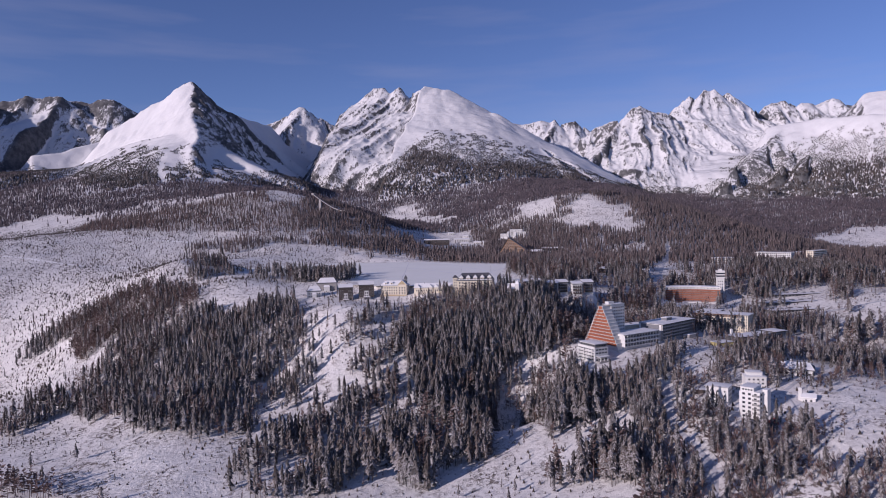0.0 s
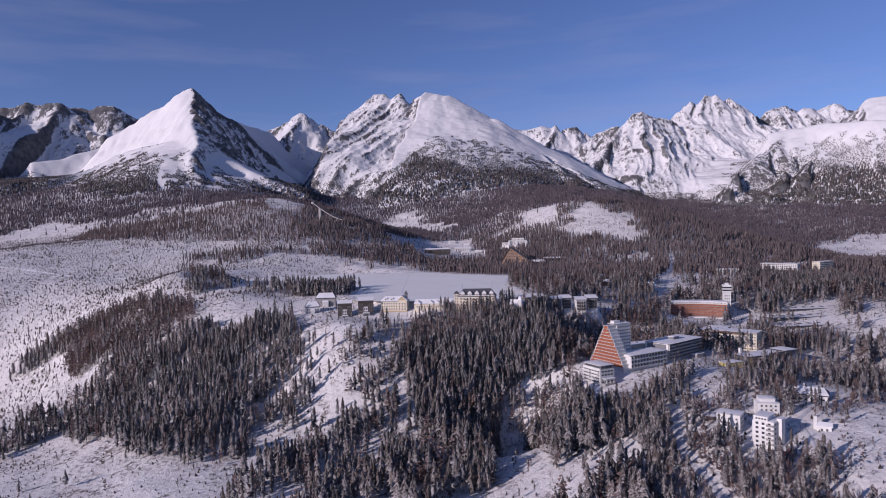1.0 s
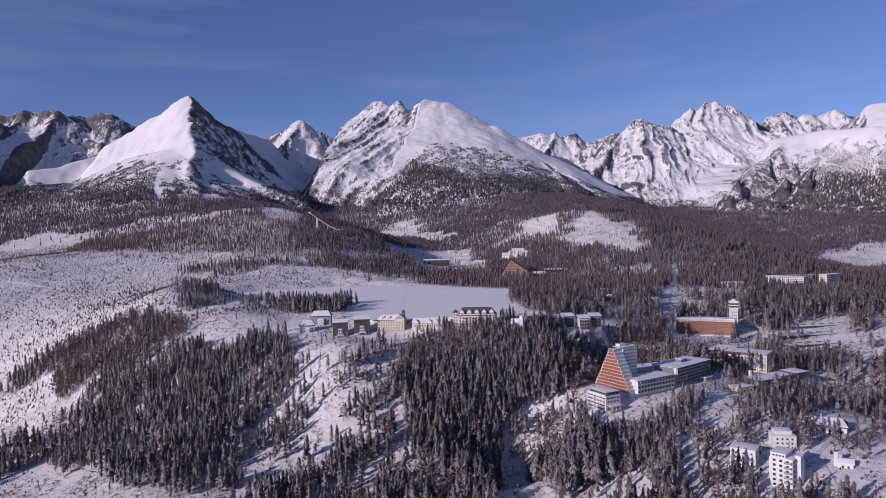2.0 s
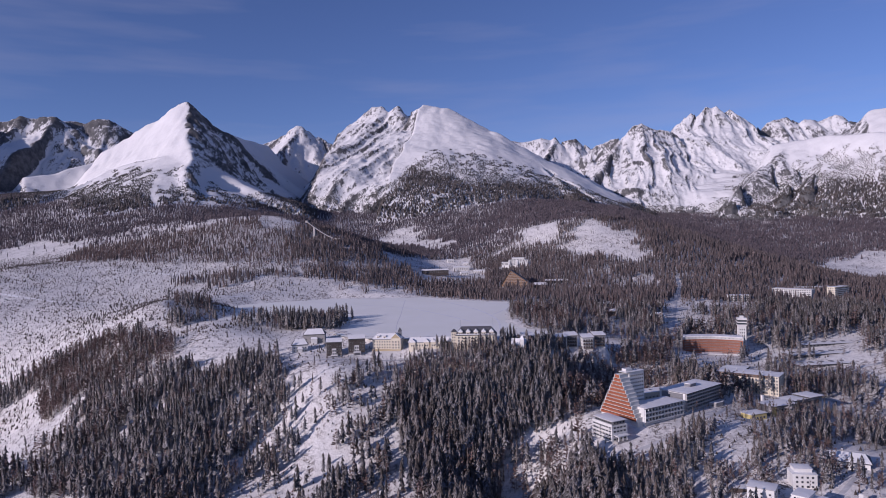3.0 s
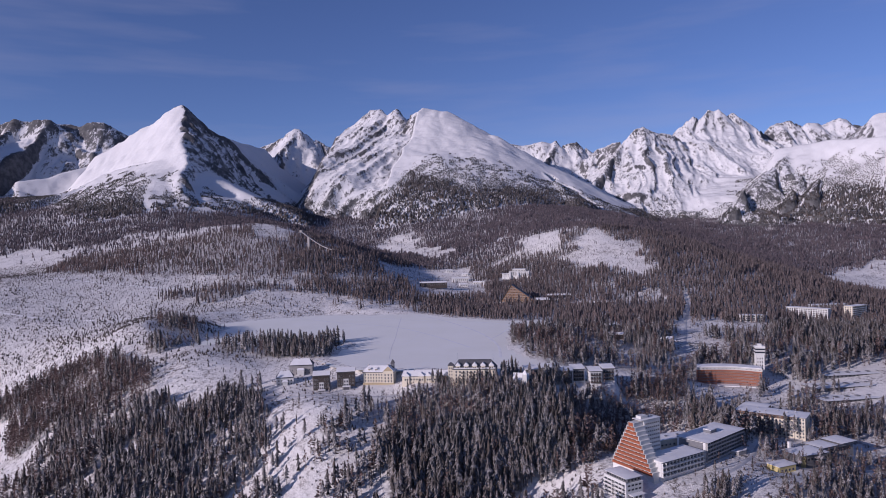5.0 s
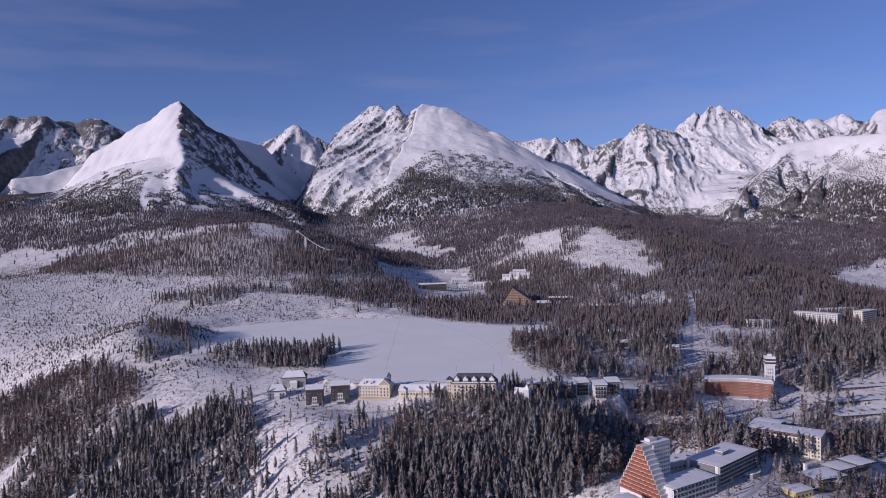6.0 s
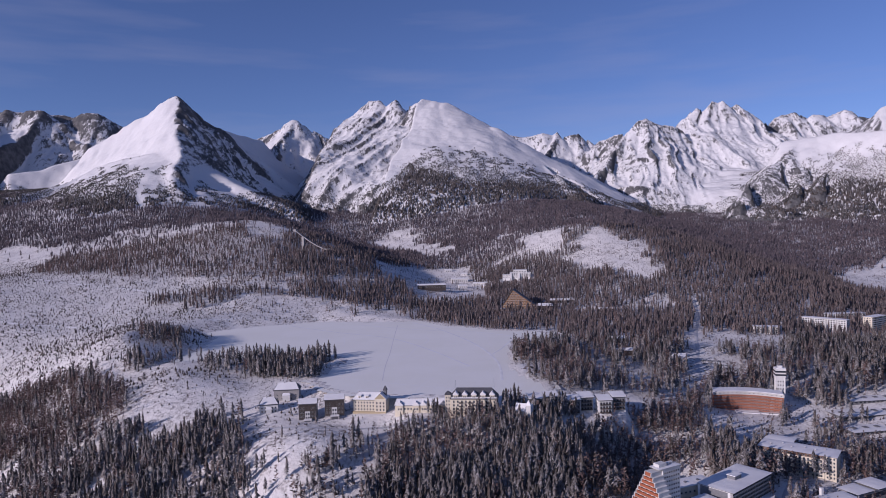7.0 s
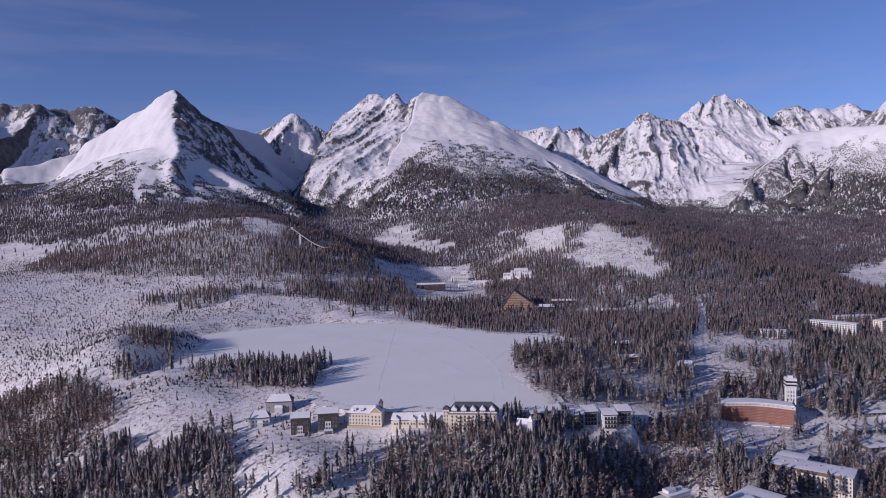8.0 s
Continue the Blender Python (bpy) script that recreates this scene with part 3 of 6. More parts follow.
wood(0.55, 0.22, (-373, 792), (-388, 736), (-395, 688), (-408, 648), (-368, 592), (-299, 544), (-259, 512), (-234, 512), (-175, 480), (-157, 508), (-167, 576), (-152, 596), (-127, 592), (-135, 628), (-168, 656), (-165, 704), (-187, 740), (-222, 720), (-241, 696), (-273, 732), (-294, 716))
wood(0.38, 0.50, (-373, 792), (-388, 736), (-395, 688), (-408, 648), (-368, 592), (-309, 552), (-333, 632), (-328, 684), (-306, 712))
wood(0.68, 0.15, (-309, 720), (-313, 648), (-269, 600), (-206, 580), (-170, 588), (-159, 616), (-173, 652), (-165, 704), (-187, 740), (-222, 720), (-241, 696), (-273, 732))
wood(0.4, 0.14, (-300, 604), (-259, 512), (-234, 512), (-175, 480), (-157, 508), (-167, 576), (-205, 576), (-266, 592))
wood(0.5, 0.25, (-452, 620), (-440, 656), (-420, 676), (-373, 604), (-404, 596), (-411, 556))
wood(0.05, 0.7, (-340, 448), (-268, 420), (-265, 412), (-324, 424))
wood(0.14, 0.08, (-169, 664), (-168, 580), (-152, 596), (-93, 560), (-41, 584), (-22, 588), (-28, 620), (-68, 640), (-129, 648))
wood(0.34, 0.26, (-85, 640), (-46, 676), (-21, 620), (-25, 576), (-47, 592), (-74, 584), (-97, 592))
wood(0.34, 0.12, (-154, 396), (-164, 420), (-149, 480), (-120, 532), (-93, 560), (-65, 548), (-40, 564), (-24, 504), (-28, 372))
wood(0.5, 0.22, (-184, 716), (-148, 668), (-125, 616), (-114, 576), (-187, 596), (-185, 644))
wood(0.05, 0.05, (-149, 572), (-96, 584), (-41, 588), (-40, 572), (-93, 560), (-139, 536))
wood(0.84, 0.15, (-29, 688), (-29, 588), (-19, 496), (7, 468), (34, 456), (54, 540), (62, 564), (104, 588), (139, 644), (153, 696), (111, 716), (18, 704))
wood(0.1, 0.5, (-26, 500), (-19, 512), (12, 468), (31, 452), (24, 428), (-6, 444))
wood(0.75, 0.2, (-31, 456), (2, 452), (11, 416), (-2, 376), (-28, 380))
wood(0.03, 0.02, (10, 404), (42, 452), (62, 560), (82, 568), (71, 532), (75, 432), (71, 392), (45, 352), (10, 364))
wood(0.62, 0.2, (54, 540), (64, 564), (84, 576), (79, 552), (68, 532), (48, 448))
wood(0.58, 0.34, (78, 543), (100, 530), (125, 500), (150, 474), (183, 500), (203, 495), (193, 445), (184, 411), (152, 330), (82, 350), (71, 456))
wood(0.22, 0.12, (-290, 915), (-250, 865), (-170, 838), (-150, 938), (-250, 930))
wood(0.42, 0.12, (-205, 935), (-205, 850), (-150, 815), (-124, 820), (-116, 870), (-106, 915), (-118, 948))
wood(0.20, 0.26, (97, 930), (102, 800), (135, 750), (225, 790), (235, 1000), (190, 1043), (122, 1008))
wood(0.5, 0.2, (120, 690), (140, 640), (160, 650), (175, 690))
wood(0.26, 0.16, (-374, 908), (-440, 1080), (-403, 1079), (-313, 900), (-336, 876))
wood(0.22, 0.16, (-301, 880), (-340, 1070), (-328, 1062), (-287, 877))
wood(0.42, 0.40, (205, 475), (243, 495), (300, 530), (356, 590), (382, 587), (460, 632), (380, 520), (336, 446), (314, 456), (298, 475), (239, 445), (213, 433), (190, 440))
wood(0.32, 0.50, (193, 445), (221, 453), (206, 417), (176, 382), (197, 364), (209, 339), (203, 311), (152, 330))
wood(0.34, 0.62, (-40, 696), (60, 697), (60, 640), (-20, 620))
wood(0.15, 0.45, (224, 654), (262, 660), (286, 740), (280, 800), (262, 745))
wood(0.15, 0.45, (190, 430), (210, 450), (230, 500), (205, 490))
wood(0.06, 0.3, (-33, 750), (-14, 766), (26, 758), (68, 732), (72, 745), (26, 775), (-33, 770))
wood(0.24, 0.62, (-1097, 2054), (-992, 2250), (-841, 2300), (-564, 2091), (-400, 1900), (-384, 1755), (-276, 1450), (-387, 1473), (-641, 1527), (-915, 1644))
wood(0.02, 0.05, (-1382, 2240), (-1110, 2139), (-1035, 1946), (-936, 1678), (-650, 1540), (-398, 1500), (-272, 1450), (-152, 1360), (-168, 1311), (-317, 1265), (-306, 899), (-541, 947), (-1500, 900))
wood(0.03, 0.01, (-560, 2120), (-407, 2000), (-398, 1813), (-474, 1830))
wood(0.03, 0.01, (-250, 2677), (-115, 2808), (-51, 2534), (55, 2231), (27, 2086), (-138, 2446))
wood(0.03, 0.01, (257, 2113), (393, 1990), (319, 1836), (246, 1900))
wood(0.03, 0.01, (440, 1950), (500, 1850), (505, 1588), (473, 1455), (400, 1520), (315, 1775))
wood(0.03, 0.01, (1056, 1936), (1392, 2163), (1500, 1900), (1091, 1714), (1039, 1781))
wood(0.04, 0.02, (-216, 1900), (-109, 1860), (7, 1925), (80, 1900), (125, 1687), (110, 1480), (50, 1420), (-26, 1430), (-59, 1560), (-130, 1700))
wood(0.03, 0.01, (365, 1087), (413, 1126), (356, 893), (293, 819), (280, 830), (312, 920))
wood(0.03, 0.01, (405, 1070), (510, 1045), (470, 955), (380, 955))
wood(0.03, 0.01, (250, 1290), (420, 1300), (420, 1330), (250, 1320))
wood(0.03, 0.01, (200, 2230), (240, 2250), (240, 2130), (200, 2110))
wood(0.14, 0.20, (-425, 1060), (-385, 995), (-335, 1005), (-345, 1090), (-400, 1115))
wood(0.60, 0.15, (-563, 1372), (-504, 1425), (-365, 1432), (-191, 1425), (-182, 1380), (-347, 1385), (-441, 1350))
wood(0.42, 0.05, (-207, 1290), (-202, 1335), (-132, 1354), (-122, 1290))
wood(0.42, 0.05, (-81, 1290), (-76, 1325), (-31, 1345), (-24, 1300))
wood(0, 0, (-1276, 3128), (-1180, 2828), (-1146, 2700), (-1117, 2600), (-1065, 2632), (-1102, 2736), (-1133, 2828), (-1230, 3092))
wood(0, 0, (-1181, 3064), (-1084, 2900), (-1021, 2808), (-971, 2752), (-866, 2720), (-880, 2764), (-969, 2812), (-1028, 2900), (-1065, 2952), (-1149, 3048))
wood(0, 0, (-1023, 2632), (-950, 2672), (-840, 2652), (-855, 2700), (-957, 2692), (-1032, 2656))
wood(0.22, 0.7, (138, 690), (150, 650), (173, 640), (217, 660), (262, 715), (262, 760), (215, 743), (170, 700))
wood(0.36, 0.48, (147, 335), (182, 351), (206, 330), (214, 303), (241, 292), (233, 258), (130, 258), (118, 300))
wood(0.30, 0.50, (151, 316), (172, 360), (201, 358), (205, 330), (240, 330), (262, 318), (300, 300), (260, 250), (130, 250))
wood(0.2, 0.72, (120, 612), (133, 628), (149, 700), (170, 700), (188, 690), (205, 700), (196, 660), (165, 612), (140, 578), (118, 572))
wood(0.55, 0.3, (-2, 456), (39, 432), (30, 400), (15, 380), (-29, 392), (-23, 432))
wood(0.03, 0.02, (122, 552), (84, 572), (66, 556), (55, 540), (43, 440), (30, 400), (21, 380), (75, 356), (69, 388), (75, 424), (64, 440), (81, 532), (104, 504), (124, 508))
wood(0.66, 0.14, (77, 528), (104, 504), (126, 496), (162, 472), (162, 400), (134, 404), (74, 432))
wood(0.1, 0.12, (78, 420), (111, 428), (137, 424), (123, 400), (103, 392), (81, 388))
wood(0.6, 0.25, (70, 384), (87, 388), (121, 392), (151, 372), (148, 316), (75, 356))
wood(0.34, 0.56, (139, 320), (165, 360), (190, 368), (204, 356), (211, 336), (211, 308), (244, 296), (233, 280))
wood(0.3, 0.4, (179, 388), (194, 392), (201, 368), (197, 352), (168, 360))
wood(0.66, 0.3, (246, 716), (286, 712), (274, 648), (250, 612), (234, 640))
wood(0.08, 0.85, (156, 704), (203, 740), (269, 760), (240, 684), (188, 688), (150, 660))
wood(0.82, 0.14, (64, 564), (92, 576), (113, 572), (125, 580), (123, 624), (74, 624))
wood(0.1, 0.34, (60, 540), (66, 556), (113, 556), (121, 512), (109, 504), (86, 532))
wood(0.05, 0.06, (69, 372), (91, 408), (137, 424), (131, 388), (108, 372), (83, 360))
wood(0.5, 0.25, (-206, 676), (-168, 672), (-138, 620), (-119, 584), (-134, 564), (-174, 556))
wood(0.44, 0.2, (-141, 560), (-113, 564), (-83, 544), (-57, 504), (-45, 448), (-116, 460))
wood(0.26, 0.16, (-92, 596), (-70, 604), (-46, 592), (-39, 552), (-66, 564))
wood(0.02, 0.1, (196, 372), (218, 356), (209, 340), (192, 356))
wood(0.015, 0.05, (242, 400), (270, 384), (308, 404), (257, 328), (229, 328), (216, 348))
wood(0.01, 0.02, (316, 840), (310, 930), (345, 940), (378, 905), (352, 850))


def stand(x, y):
    """Share of spruce and of bare larch at a place of the plan."""
    far = (y > 1330) | ((x > -35) & (y > 1130)) | ((x > 190) & (y > 960)) | ((x > 480) & (y > 860))
    spruce = np.where(far, 0.88, 0.012)
    larch = np.where(far, 0.10, 0.012)
    belt = (x > 200) & (y > 780) & ~far
    spruce, larch = np.where(belt, 0.22, spruce), np.where(belt, 0.14, larch)
    village = (x > 190) & (y < 790) & (y > 300)
    clump = step(-0.1, 0.35, fbm(x / 38, y / 38, 3, 19))
    spruce, larch = np.where(village, 0.02 + 0.26 * clump, spruce), np.where(village, 0.08 + 0.36 * clump, larch)
    for s, l, outline in STANDS:
        k = inside(x, y, outline)
        spruce, larch = np.where(k, s, spruce), np.where(k, l, larch)
    # gaps along an uneven line where the forest thins out
    gaps = fbm((0.8 * x + 0.6 * y) / 75, (0.8 * y - 0.6 * x) / 22, 3, 17)
    near = y < 1000
    spruce = spruce * np.where(near, np.maximum(step(-0.42, 0.0, gaps), step(0.85, 0.95, spruce + larch)), np.where(y < 1950, step(-0.65, -0.1, gaps), step(-0.8, -0.3, gaps)))
    larch = larch * np.where(near, np.maximum(step(-0.5, -0.1, gaps), step(0.5, 0.6, larch)), 1)
    wet = lake_reach(x, y) > -4
    return np.where(wet, 0, spruce), np.where(wet, 0, larch)


def scatter(x0, x1, y0, y1, cell, seed):
    """Jittered places over a stretch of the plan, in view of the valley."""
    rng = np.random.default_rng(seed)
    gx, gy = np.meshgrid(np.arange(x0, x1, cell), np.arange(y0, y1, cell))
    x, y = gx.ravel() + rng.uniform(-0.5, 0.5, gx.size) * cell, gy.ravel() + rng.uniform(-0.5, 0.5, gx.size) * cell
    k = np.abs(x) < 0.72 * y + 130
    x, y = x[k], y[k]
    s, l = stand(x, y)
    pick = rng.uniform(0, 1, x.size)
    return x, y, pick < s, (pick >= s) & (pick < s + l), rng


FOOTPRINTS = []   # plots kept free of trees: x, y, half length, half depth, turn in degrees


def free(x, y):
    ok = np.ones(x.shape, bool)
    for cx, cy, a, b, turn in FOOTPRINTS:
        c, s = math.cos(radians(turn)), math.sin(radians(turn))
        u, w = (x - cx) * c + (y - cy) * s, -(x - cx) * s + (y - cy) * c
        ok &= ~((np.abs(u) < a + 2.5) & (np.abs(w) < b + 2.5))
    for line, wide in ROADS:
        for (ax, ay), (bx, by) in zip(line[:-1], line[1:]):
            dx, dy = bx - ax, by - ay
            t = np.clip(((x - ax) * dx + (y - ay) * dy) / (dx * dx + dy * dy), 0, 1)
            ok &= np.hypot(x - ax - t * dx, y - ay - t * dy) > wide * 0.5 + 1.5
    return ok


def conifer(tiers, spikes, slim, rng, bare=0.0, trunk=4, taper=0.55):
    """A unit-high conifer: overlapping skirts of drooping boughs round a trunk. Vertices and triangles of crown and trunk."""
    v, f = [], []
    start = 0.06 + bare
    for k in range(tiers):
        u = k / tiers
        top = start + (1 - start) * (u + 1.6 / tiers)
        low = start + (1 - start) * u
        r = slim * min(1.0, (1.02 - u)) ** taper * rng.uniform(0.72, 1.2) * (0.75 if k == 0 else 1) + 0.006
        turn, lean = rng.uniform(0, 6.28), rng.uniform(-0.22, 0.22, 2) * r
        base = len(v)
        v.append((lean[0], lean[1], min(top, 1.0)))
        m = spikes * 2
        for j in range(m):
            a = turn + 6.2832 * (j + rng.uniform(-0.3, 0.3)) / m
            rr = r * (rng.uniform(0.75, 1.3) if j % 2 == 0 else rng.uniform(0.35, 0.6))
            v.append((lean[0] + rr * math.cos(a), lean[1] + rr * math.sin(a), low - (0.5 / tiers) * rng.uniform(0, 1) + (0.4 / tiers if j % 2 else 0)))
        f += [(base, base + 1 + j, base + 1 + (j + 1) % m) for j in range(m)]
    crown = (np.array(v), np.array(f))
    tv, tf = [], []
    for j in range(trunk):
        a = 6.2832 * j / trunk
        tv += [(0.010 * math.cos(a), 0.010 * math.sin(a), -0.03), (0.004 * math.cos(a), 0.004 * math.sin(a), start + 0.3)]
        i, n = 2 * j, 2 * ((j + 1) % trunk)
        tf += [(i, n, n + 1), (i, n + 1, i + 1)]
    return crown, (np.array(tv), np.array(tf))


def bare_broadleaf(rng, limbs=26):
    """A unit-high leafless tree: a slim stem with an oval crown of thin rising twigs, each a slender wedge."""
    v, f = [(-0.012, 0, -0.05), (0.012, 0, -0.05), (0, 0.01, 0.9)], [(0, 1, 2)]
    for k in range(limbs):
        a, low = rng.uniform(0, 6.28), rng.uniform(0.08, 0.72)
        reach = 0.34 * math.sqrt(max(0.05, 1 - (low + 0.2 - 0.5) ** 2 * 4)) * rng.uniform(0.55, 1.1)
        high = min(1.0, low + rng.uniform(0.18, 0.36))
        c, s = math.cos(a), math.sin(a)
        w = rng.uniform(0.012, 0.028)
        i = len(v)
        v += [(0, 0, low), (reach * 0.6 * c - w * s, reach * 0.6 * s + w * c, low + (high - low) * 0.45),
              (reach * 0.6 * c + w * s, reach * 0.6 * s - w * c, low + (high - low) * 0.6), (reach * c, reach * s, high)]
        f += [(i, i + 1, i + 2), (i + 1, i + 3, i + 2)]
    return np.array(v), np.array(f)


def bare_larch(rng, limbs=20):
    """A unit-high leafless larch: a straight stem with short thin twigs all the way up, each a slender wedge."""
    v, f = [(-0.008, 0, -0.03), (0.008, 0, -0.03), (0, 0.008, 1.0)], [(0, 1, 2)]
    bare = rng.uniform(0.1, 0.4)
    for k in range(limbs):
        low = bare + (0.97 - bare) * (k + rng.uniform(0, 1)) / limbs
        a, reach = rng.uniform(0, 6.28), (0.045 + 0.15 * (1 - low)) * rng.uniform(0.7, 1.25)
        c, s, w = math.cos(a), math.sin(a), rng.uniform(0.026, 0.046)
        i = len(v)
        v += [(0, 0, low - 0.02), (reach * 0.6 * c - w * s, reach * 0.6 * s + w * c, low), (reach * 0.6 * c + w * s, reach * 0.6 * s - w * c, low + 0.03), (reach * c, reach * s, low + 0.03)]
        f += [(i, i + 1, i + 2), (i + 1, i + 3, i + 2)]
    return np.array(v), np.array(f)


def grove(name, x, y, z, h, protos, mat, rng, label, category, fat=1.0):
    """Many trees joined into one mesh."""
    kind = rng.integers(0, len(protos), x.size)
    turn = rng.uniform(0, 6.2832, x.size)
    wide = h * rng.uniform(0.85, 1.25, x.size) * fat
    allv, allf, base = [], [], 0
    for k, (pv, pf) in enumerate(protos):
        i = np.nonzero(kind == k)[0]
        if not len(i):
            continue
        c, s = np.cos(turn[i])[:, None], np.sin(turn[i])[:, None]
        vx = (pv[:, 0] * c - pv[:, 1] * s) * wide[i][:, None] + x[i][:, None]
        vy = (pv[:, 0] * s + pv[:, 1] * c) * wide[i][:, None] + y[i][:, None]
        vz = pv[:, 2] * h[i][:, None] + z[i][:, None]
        allv.append(np.stack([vx, vy, vz], -1).reshape(-1, 3))
        allf.append((pf[None] + (np.arange(len(i)) * len(pv))[:, None, None]).reshape(-1, 3) + base)
        base += len(i) * len(pv)
    return mesh_object(name, np.concatenate(allv), np.concatenate(allf), mat, False, "stuff", label, category)


def joined(crown, trunk):
    return np.concatenate([crown[0], trunk[0]]), np.concatenate([crown[1], trunk[1] + len(crown[0])])


rng0 = np.random.default_rng(5)
FINE = [joined(*conifer(8, 4, rng0.uniform(0.11, 0.175), rng0, rng0.uniform(0.03, 0.30), 3, 0.62)) for _ in range(14)]
MID = [conifer(3, 3, rng0.uniform(0.10, 0.135), rng0, rng0.uniform(0, 0.1))[0] for _ in range(8)]
FAR = [conifer(2, 2, rng0.uniform(0.13, 0.18), rng0)[0] for _ in range(6)]
BARE = [bare_larch(rng0) for _ in range(12)]
THIN_BARE = [conifer(4, 2, rng0.uniform(0.05, 0.10), rng0, rng0.uniform(0.0, 0.3))[0] for _ in range(8)]
BROADLEAF = [bare_broadleaf(rng0) for _ in range(10)]
TUFT = [conifer(1, 3, rng0.uniform(0.15, 0.2), rng0, -0.04)[0] for _ in range(5)]


def tree_height(x, y, rng, low, high):
    return rng.uniform(low, high, x.size) * (0.85 + 0.3 * value_noise(x / 60, y / 60, 77))


# along x: height of the tree line, and of the belt of dwarf pine above it
TREE_LINE = ((-2500, -1650, -1300, -1050, -880, -750, -640, -450, -320, -210, -100, -30, 200, 620, 880, 1460, 1810, 2060, 2400), (380, 350, 330, 312, 285, 325, 325, 300, 312, 365, 490, 445, 375, 352, 245, 215, 320, 370, 400),
             (50, 70, 165, 110, 30, 20, 20, 20, 25, 30, 25, 110, 165, 70, 25, 40, 130, 135, 135))


def plant():
    # near woods
    x, y, s, l, rng = (np.concatenate(p) if n < 4 else p[0] for n, p in enumerate(zip(scatter(-620, 620, 255, 1000, 3.8, 21), scatter(-720, -330, 1000, 1150, 3.8, 26))))
    ok = free(x, y)
    s, l = s & ok, l & ok
    h = tree_height(x, y, rng, 11, 24)
    h = np.where((x > 120) & (y < 600), h * 0.78, np.where((x > -45) & (y < 720), h * (1.28 - 0.38 * step(560, 700, y)), h))
    low = sum(stand(x, y)) < 0.2
    h = np.where(low, h * rng.uniform(0.2, 0.7, x.size), h)
    z = ground_height(x, y) - 0.5
    order = np.nonzero(s & (y < 470))[0]
    single = order[np.argsort(y[order])][:240]
    rest = s.copy()
    rest[single] = False
    grove("spruce_wood", x[rest], y[rest], z[rest], h[rest], FINE, M_SPRUCE, rng, "dense dark spruce wood dusted with snow on the slope", "forest")
    leafy = l & (x > 140) & (y < 480) & (value_noise(x / 25, y / 25, 31) > 0.40)
    l = l & ~leafy
    grove("larch_stand", x[l], y[l], z[l], h[l] * 0.9, BARE, M_LARCH, rng, "bare brown larches and saplings on the snowy slope", "forest", 1.25)
    grove("broadleaf_thicket", x[leafy], y[leafy], z[leafy], h[leafy] * 0.62, BROADLEAF, M_LARCH, rng, "leafless brown broadleaf trees and shrubs between the houses", "thicket")
    singles(x[single], y[single], z[single], h[single])
    # woods round the lake and on the first hills
    x, y, s, l, rng = scatter(-1500, 1500, 1000, 1950, 6.4, 22)
    ok = free(x, y) & ~((x > -720) & (x < -330) & (y < 1150))
    s, l = s & ok, l & ok
    h = tree_height(x, y, rng, 9, 21)
    h = np.where(sum(stand(x, y)) < 0.2, h * 0.5, h)
    z = ground_height(x, y) - 0.5
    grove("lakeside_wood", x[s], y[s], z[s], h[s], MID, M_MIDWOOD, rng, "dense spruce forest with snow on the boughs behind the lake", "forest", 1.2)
    grove("hillside_larch", x[l], y[l], z[l], h[l] * 0.8, THIN_BARE, M_LARCH, rng, "sparse bare larches on the logged hillside", "forest")
    # forest up to the foot of the mountains
    x, y, s, l, rng = scatter(-2600, 2600, 1950, 3800, 7.7, 23)
    z = surface(x, y)
    line = np.interp(x, TREE_LINE[0], TREE_LINE[1]) + 45 * fbm(x / 160, y / 160, 4, 88)
    s &= rng.uniform(0, 1, x.size) < step(45, -45, z - line)
    h = tree_height(x, y, rng, 8, 17) * step(90, -80, z - line).clip(0.4, 1)
    steep = z - ground_height(x, y) > 6
    flat, upper = s & ~steep, s & steep
    # haze over this forest is painted into its needle colour
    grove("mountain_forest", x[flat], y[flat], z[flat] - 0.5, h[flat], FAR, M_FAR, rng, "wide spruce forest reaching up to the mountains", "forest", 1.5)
    cones = [(p * (3.0, 3.0, 1.0), q) for p, q in TUFT]
    grove("slope_forest", x[upper], y[upper], z[upper] - 0.5, h[upper], cones, M_SPRUCE, rng, "spruce forest climbing the foot of the mountains", "forest")
    # dwarf pine above the tree line
    x, y, s, l, rng = scatter(-2400, 2600, 2500, 3950, 6.0, 24)
    z = surface(x, y)
    share = (z - np.interp(x, TREE_LINE[0], TREE_LINE[1])) / np.interp(x, TREE_LINE[0], TREE_LINE[2])
    clump = fbm(x / 28, y / 28, 3, 91) + 0.5 * fbm(x / 150, y / 150, 2, 92)
    s &= (share > -0.3) & (share < 1.25) & (clump > -0.75 + 1.0 * share)
    h = rng.uniform(3.0, 5.5, x.size)
    pads = [(p * (5.2, 5.2, 1.0), q) for p, q in TUFT]
    grove("dwarf_pine_belt", x[s], y[s], z[s] - 0.5, h[s], pads, M_SCRUB, rng, "low dwarf pine dotting the snow above the tree line", "scrub")
    # brush and stumps on the cleared slopes
    x, y, s, l, rng = scatter(-1500, 620, 262, 1950, 6.6, 25)
    bare = (stand(x, y)[0] < 0.35) & (lake_reach(x, y) < -6) & free(x, y)
    keep = bare & (rng.uniform(0, 1, x.size) < 0.32 + 0.25 * (x > 150) + 0.4 * (x < -330) + 0.6 * (fbm(x / 60, y / 60, 3, 95) > 0.0))
    h = rng.uniform(0.6, 3.0, x.size) * (0.6 + 0.6 * value_noise(x / 30, y / 30, 96)) * np.where((x < -220) & (y > 800), 1.5, 1.0)
    tufts = [(p * (2.8, 2.8, 1.0), q) for p, q in TUFT]
    z = ground_height(x, y)
